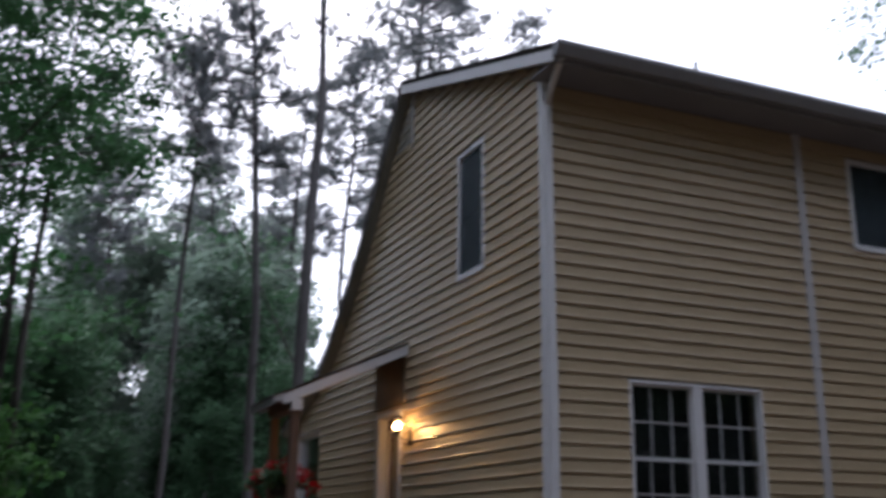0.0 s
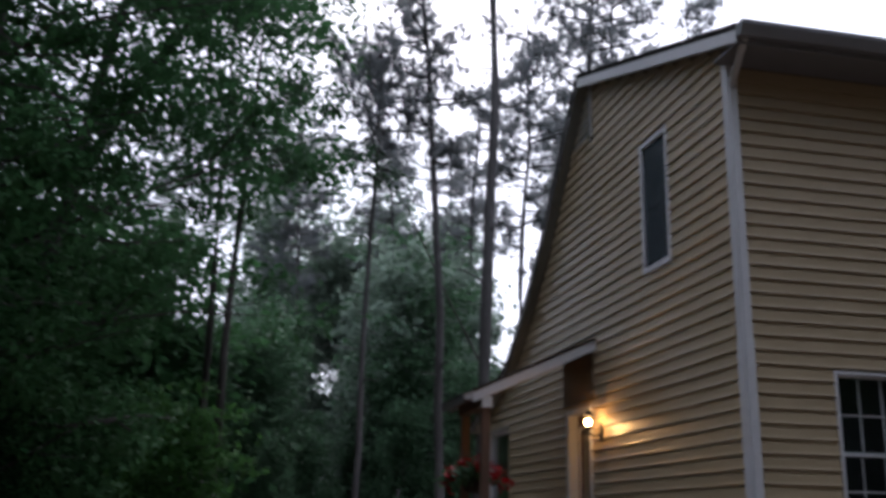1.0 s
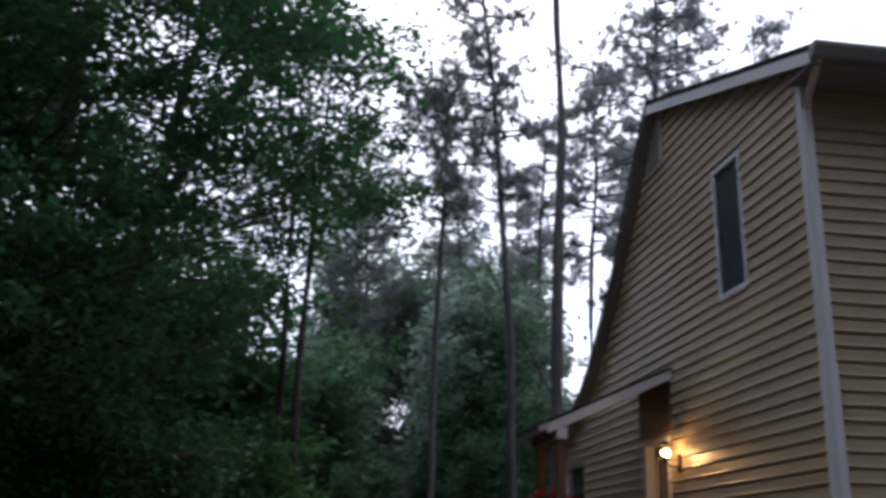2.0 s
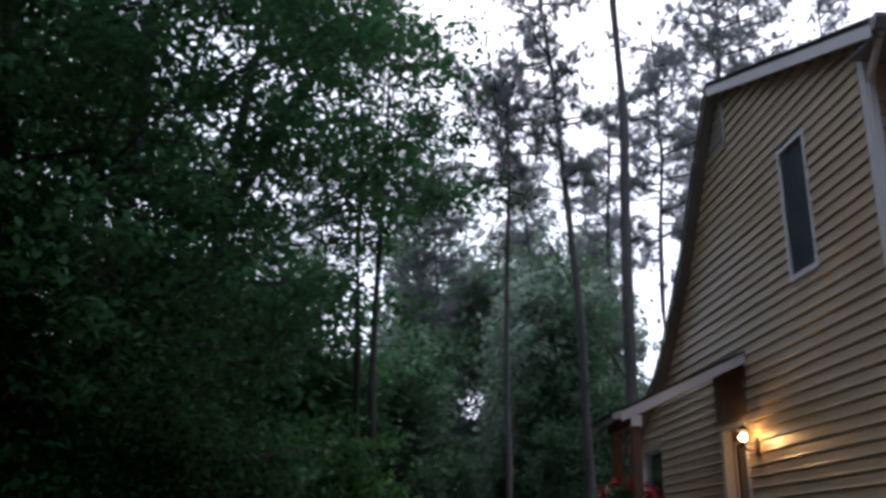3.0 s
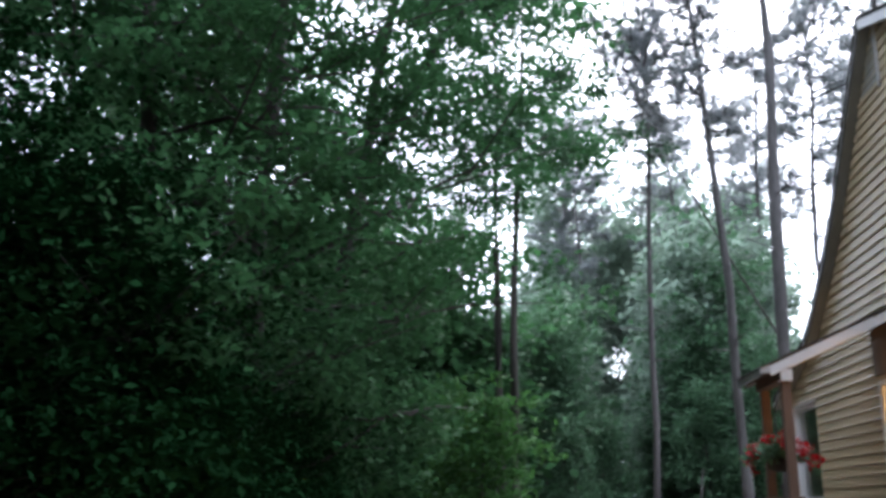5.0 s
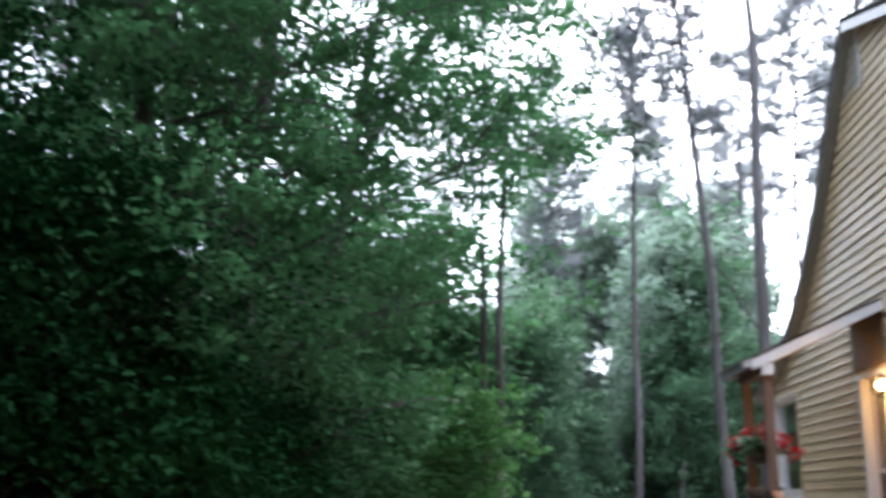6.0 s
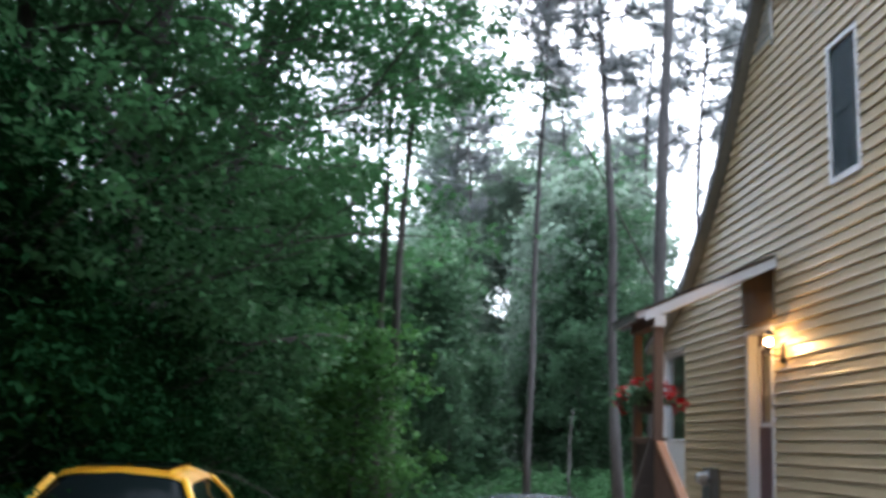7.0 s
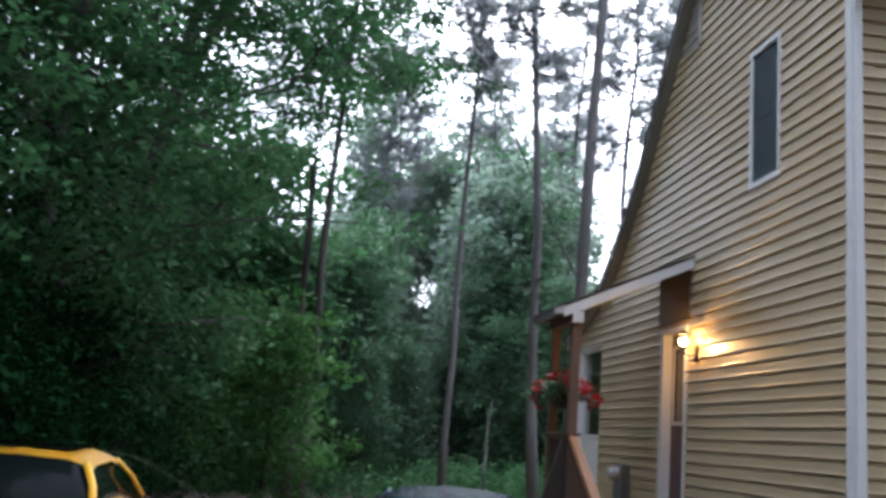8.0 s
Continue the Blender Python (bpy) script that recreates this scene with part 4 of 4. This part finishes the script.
for src, az, dist, turn, sc in ((oak_c, -24, 13, 120, 0.95), (oak_b, -33, 13, 200, 1.0), (oak_c, -19, 26, 250, 1.0), (oak_b, -27, 25, 90, 1.0), (oak_c, -16.5, 30, 150, 1.15), (oak_c, -8.2, 31, 220, 0.80), (oak_c, -46, 19, 33, 1.0), (oak_b, 60.3, 27, 130, 1.07), (oak_c, -62, 20, 210, 1.0),
                               # unseen oaks added round the back of the yard, shutting out sky
                               (oak_b, -80, 22, 10, 1.1), (oak_c, -98, 22, 80, 1.3), (oak_b, -116, 16, 160, 1.55), (oak_c, -134, 16, 20, 1.55), (oak_b, -152, 16, 270, 1.55), (oak_c, -170, 16, 60, 1.55), (oak_b, 172, 16, 330, 1.55), (oak_c, 154, 17, 140, 1.55), (oak_b, 136, 19, 45, 1.55), (oak_c, 120, 22, 190, 1.55)):
    stand(src, az, dist, turn, sc, True)

# understorey
young = stand(build_leaf_tree("young_maple", "young maple with light green leaves at the wood's edge", 31, 4.9, 0.07, 1.35, 0.12, 26, 6, 34, 0.17, LEAF_LIGHT, BARK_OAK, spread=0.26), -2.4, 19.5, 0, 0.88)
UNDER = "slender understorey tree with green leaves"
under_a = build_leaf_tree("understorey_tree", UNDER, 32, 8.5, 0.07, 1.25, 0.12, 34, 6, 19, 0.22, LEAF_MID, BARK_OAK, spread=0.30)
under_b = build_leaf_tree("understorey_tree", UNDER, 33, 6.0, 0.06, 1.5, 0.08, 30, 6, 26, 0.22, LEAF, BARK_OAK, spread=0.36)
under_c = build_leaf_tree("understorey_tree", "tall slim understorey tree with leaves paled for haze", 34, 11.0, 0.08, 1.45, 0.2, 36, 6, 21, 0.27, LEAF_HAZED, BARK_OAK, spread=0.36)
stand(under_a, 4.6, 30, 10, 0.56)
stand(under_b, -8.8, 22.5, 0)
stand(under_c, 9.4, 41, 0, 1.18)
for az, dist, turn, sc in ((1.2, 46, 40, 1.25), (9.0, 45, 150, 1.05), (9.6, 44, 260, 1.3), (10.9, 40, 310, 0.98), (12.2, 46, 80, 1.22), (13.6, 43, 200, 1.35), (2.6, 46, 100, 1.3), (0.4, 42, 10, 1.1)):
    stand(under_c, az, dist, turn, sc, True)
rows = random.Random(7)
for i in range(17):
    az = -30 + i * 2.9 + rows.uniform(-0.8, 0.8)
    d = rows.uniform(25, 34) if az > -9 else rows.uniform(18, 27)
    if az > 4.5:
        stand(under_a, az, d + 3, rows.uniform(0, 360), min(rows.uniform(0.65, 1.0), clearing(az, d + 3, 8.5)), True)
        continue
    stand(under_a if az > -3 else under_b, az, d, rows.uniform(0, 360), min(rows.uniform(0.6, 1.05), clearing(az, d, 8.5)), True)
for i in range(24):
    az = -32 + i * 2.3 + rows.uniform(-0.7, 0.7)
    stand(under_c, az, rows.uniform(35, 45), rows.uniform(0, 360), min(rows.uniform(0.75, 1.2) * (0.88 if -4 < az < 3 else 1), clearing(az, 40, 11.0)), True)
for az, dist, turn, sc in ((-11, 27, 10, 1.25), (-8.4, 29, 130, 1.15), (-6, 26.5, 240, 1.05), (-3.6, 29, 70, 0.95), (-1.9, 27, 300, 0.85), (0.9, 30, 160, 0.95), (2.4, 33, 20, 1.1), (3.0, 27, 40, 0.5), (-14, 24, 90, 1.1),
                          (-7.2, 26, 50, 1.2), (-4.9, 27, 140, 1.25), (9.4, 34, 60, 1.02), (10.4, 37, 170, 1.6), (11.6, 35, 20, 1.3), (13.4, 36, 130, 0.95), (1.9, 35, 200, 1.2), (10.3, 31, 330, 0.7)):
    stand(under_b if az < -3 else under_a, az, dist, turn, sc * (1.35 if az < -3 else 1), True)
holly = stand(build_leaf_tree("holly", "dense dark evergreen holly at the yard's edge", 41, 4.8, 0.08, 1.9, 0.03, 44, 8, 105, 0.088, LEAF_DARK, BARK_OAK, spread=0.30), -23.5, 11.2)
for az, dist, turn, sc in ((-18.5, 13.5, 80, 0.75), (-28, 10.6, 190, 1.1), (-32.5, 10, 300, 1.25), (-26, 13.5, 30, 1.15), (-38, 10, 130, 1.2), (-14.5, 15.5, 220, 0.8), (-20.5, 11.8, 260, 0.7)):
    stand(holly, az, dist, turn, sc, True)


def pale_stems():
    for k, (az, dist, h, dx) in enumerate(((9.9, 24.5, 2.6, 0.0), (21, 25, 9.6, -0.51))):
        rng = np.random.default_rng(60 + k)
        x, y = spot(az, dist)
        stem = thing("bare_stem", (x, y, 0), "thin pale bare stem in the wood", "tree")
        bm = bmesh.new()
        pts = trunk_line(rng, h, (dx, 0), 0.03)
        tube(bm, pts, [0.055 * (1 - 0.7 * i / 8) for i in range(9)], 8)
        part("trunk", bm, BARK_PALE if k == 0 else BARK_OAK, stem, smooth=True)


pale_stems()


def far_wood():
    """Distant trees, too far to count: each an uneven column of leaf sprays, in one mass."""
    rng = np.random.default_rng(77)
    cs = []
    for i in range(150):
        az, d = (rng.uniform(-40, 62) if i < 105 else rng.uniform(1, 14)), rng.uniform(46, 64)
        x, y = spot(az, d)
        tall = rng.uniform(9.5, 16) + (4.0 if 1 < az < 14 else 0)
        if 14.8 < az < 19:
            tall = 6.0
        wide = rng.uniform(0.9, 2.1)
        for _ in range(34):
            u = rng.uniform(0, 1) ** 0.8
            r = wide * (1.15 - 0.85 * u) * rng.uniform(0.2, 1.1)
            t = rng.uniform(0, 6.28)
            z = max(0.3, tall * u)
            if abs(az - 6.0) < 1.35 and 7.0 < math.degrees(math.atan2(z - 1.7, d)) < 9.2:
                continue
            cs.append((x + math.cos(t) * r, y + math.sin(t) * r, z))
    # the leaf colour itself carries the haze here
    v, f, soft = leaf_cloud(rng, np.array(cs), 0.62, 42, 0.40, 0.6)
    ob = new("far_wood", numpy_mesh("far_wood", v, f, soft, LEAF_HAZED))
    tagged(ob, "green mass of distant woodland trees, haze put into the leaf colour", "wood", kind="stuff")


far_wood()


def back_wood():
    """Unseen wood added behind the yard, so that the windows mirror dark leaves."""
    rng = np.random.default_rng(78)
    cs = []
    for i in range(6600):
        az, d = rng.uniform(75, 318), rng.uniform(21, 30)
        x, y = spot(az, d)
        cs.append((x, y, max(0.2, 15 * rng.uniform(0, 1))))
    v, f, soft = leaf_cloud(rng, np.array(cs), 0.8, 40, 0.55, 0.7)
    # darkest leaf colour, to keep the mirrored wood near black
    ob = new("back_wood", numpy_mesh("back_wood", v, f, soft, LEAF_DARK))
    tagged(ob, "unseen dense dark green woodland added behind the yard to darken reflections", "wood", kind="stuff")


back_wood()


def misty_distance():
    """Glowing band all round beyond the wood, imitating a far treeline in evening mist."""
    verts, faces = [], []
    n = 720
    for i in range(n):
        a = 2 * math.pi * i / n
        top = 13 + 3.5 * noise.noise((a * 6, 0, 0)) + 2.5 * noise.noise((a * 23, 5, 0)) + 1.2 * noise.noise((a * 90, 9, 0))
        for z in (-3.0, top):
            verts.append((EYE.x + math.sin(a) * 110, EYE.y + math.cos(a) * 110, z))
    for i in range(n):
        j = (i + 1) % n
        faces.append((2 * i, 2 * j, 2 * j + 1, 2 * i + 1))
    ob = new("backdrop", mesh_of("backdrop", verts, faces, MIST_GLOW))
    tagged(ob, "glowing backdrop band imitating a pale misty treeline", "backdrop", kind="structure")


misty_distance()


def weeds():
    rng = np.random.default_rng(88)
    cs = []
    for i in range(3600):
        az, d = rng.uniform(-34, 22), rng.uniform(23, 46)
        x, y = spot(az, d)
        cs.append((x, y, rng.uniform(0.05, 1.3) * (0.7 if az > 5 else 1 if d > 27 else 0.45)))
    v, f, soft = leaf_cloud(rng, np.array(cs), 0.3, 26, 0.14, 0.6)
    ob = new("undergrowth", numpy_mesh("undergrowth", v, f, soft, LEAF))
    tagged(ob, "low green weeds along the edge of the wood", "undergrowth", kind="stuff")


weeds()


def yard_rope():
    """A thin slack rope between the hollies and the yard's edge."""
    rope = thing("rope", (0, 0, 0), "thin pale slack rope at the edge of the yard", "rope")
    bm = bmesh.new()
    tube(bm, ROPE, [0.004] * len(ROPE), 6)
    part("cord", bm, BARK_PALE, rope)


ROPE = [(-8.2, 3.6, 1.33), (-7.0, 3.6, 1.30), (-6.58, 3.6, 1.29), (-6.09, 3.6, 1.26), (-5.76, 3.6, 1.11), (-5.25, 3.6, 0.85), (-4.6, 3.6, 0.45), (-3.95, 3.6, -0.01)]
yard_rope()

# ---- siding planks of the two visible walls ----
siding(wall_gable, "x", gable_low, gable_high, GABLE_OPEN, 7.32)
siding(wall_eave, "y", lambda z: 0.065, lambda z: EAST_X, EAVE_OPEN, 5.92)
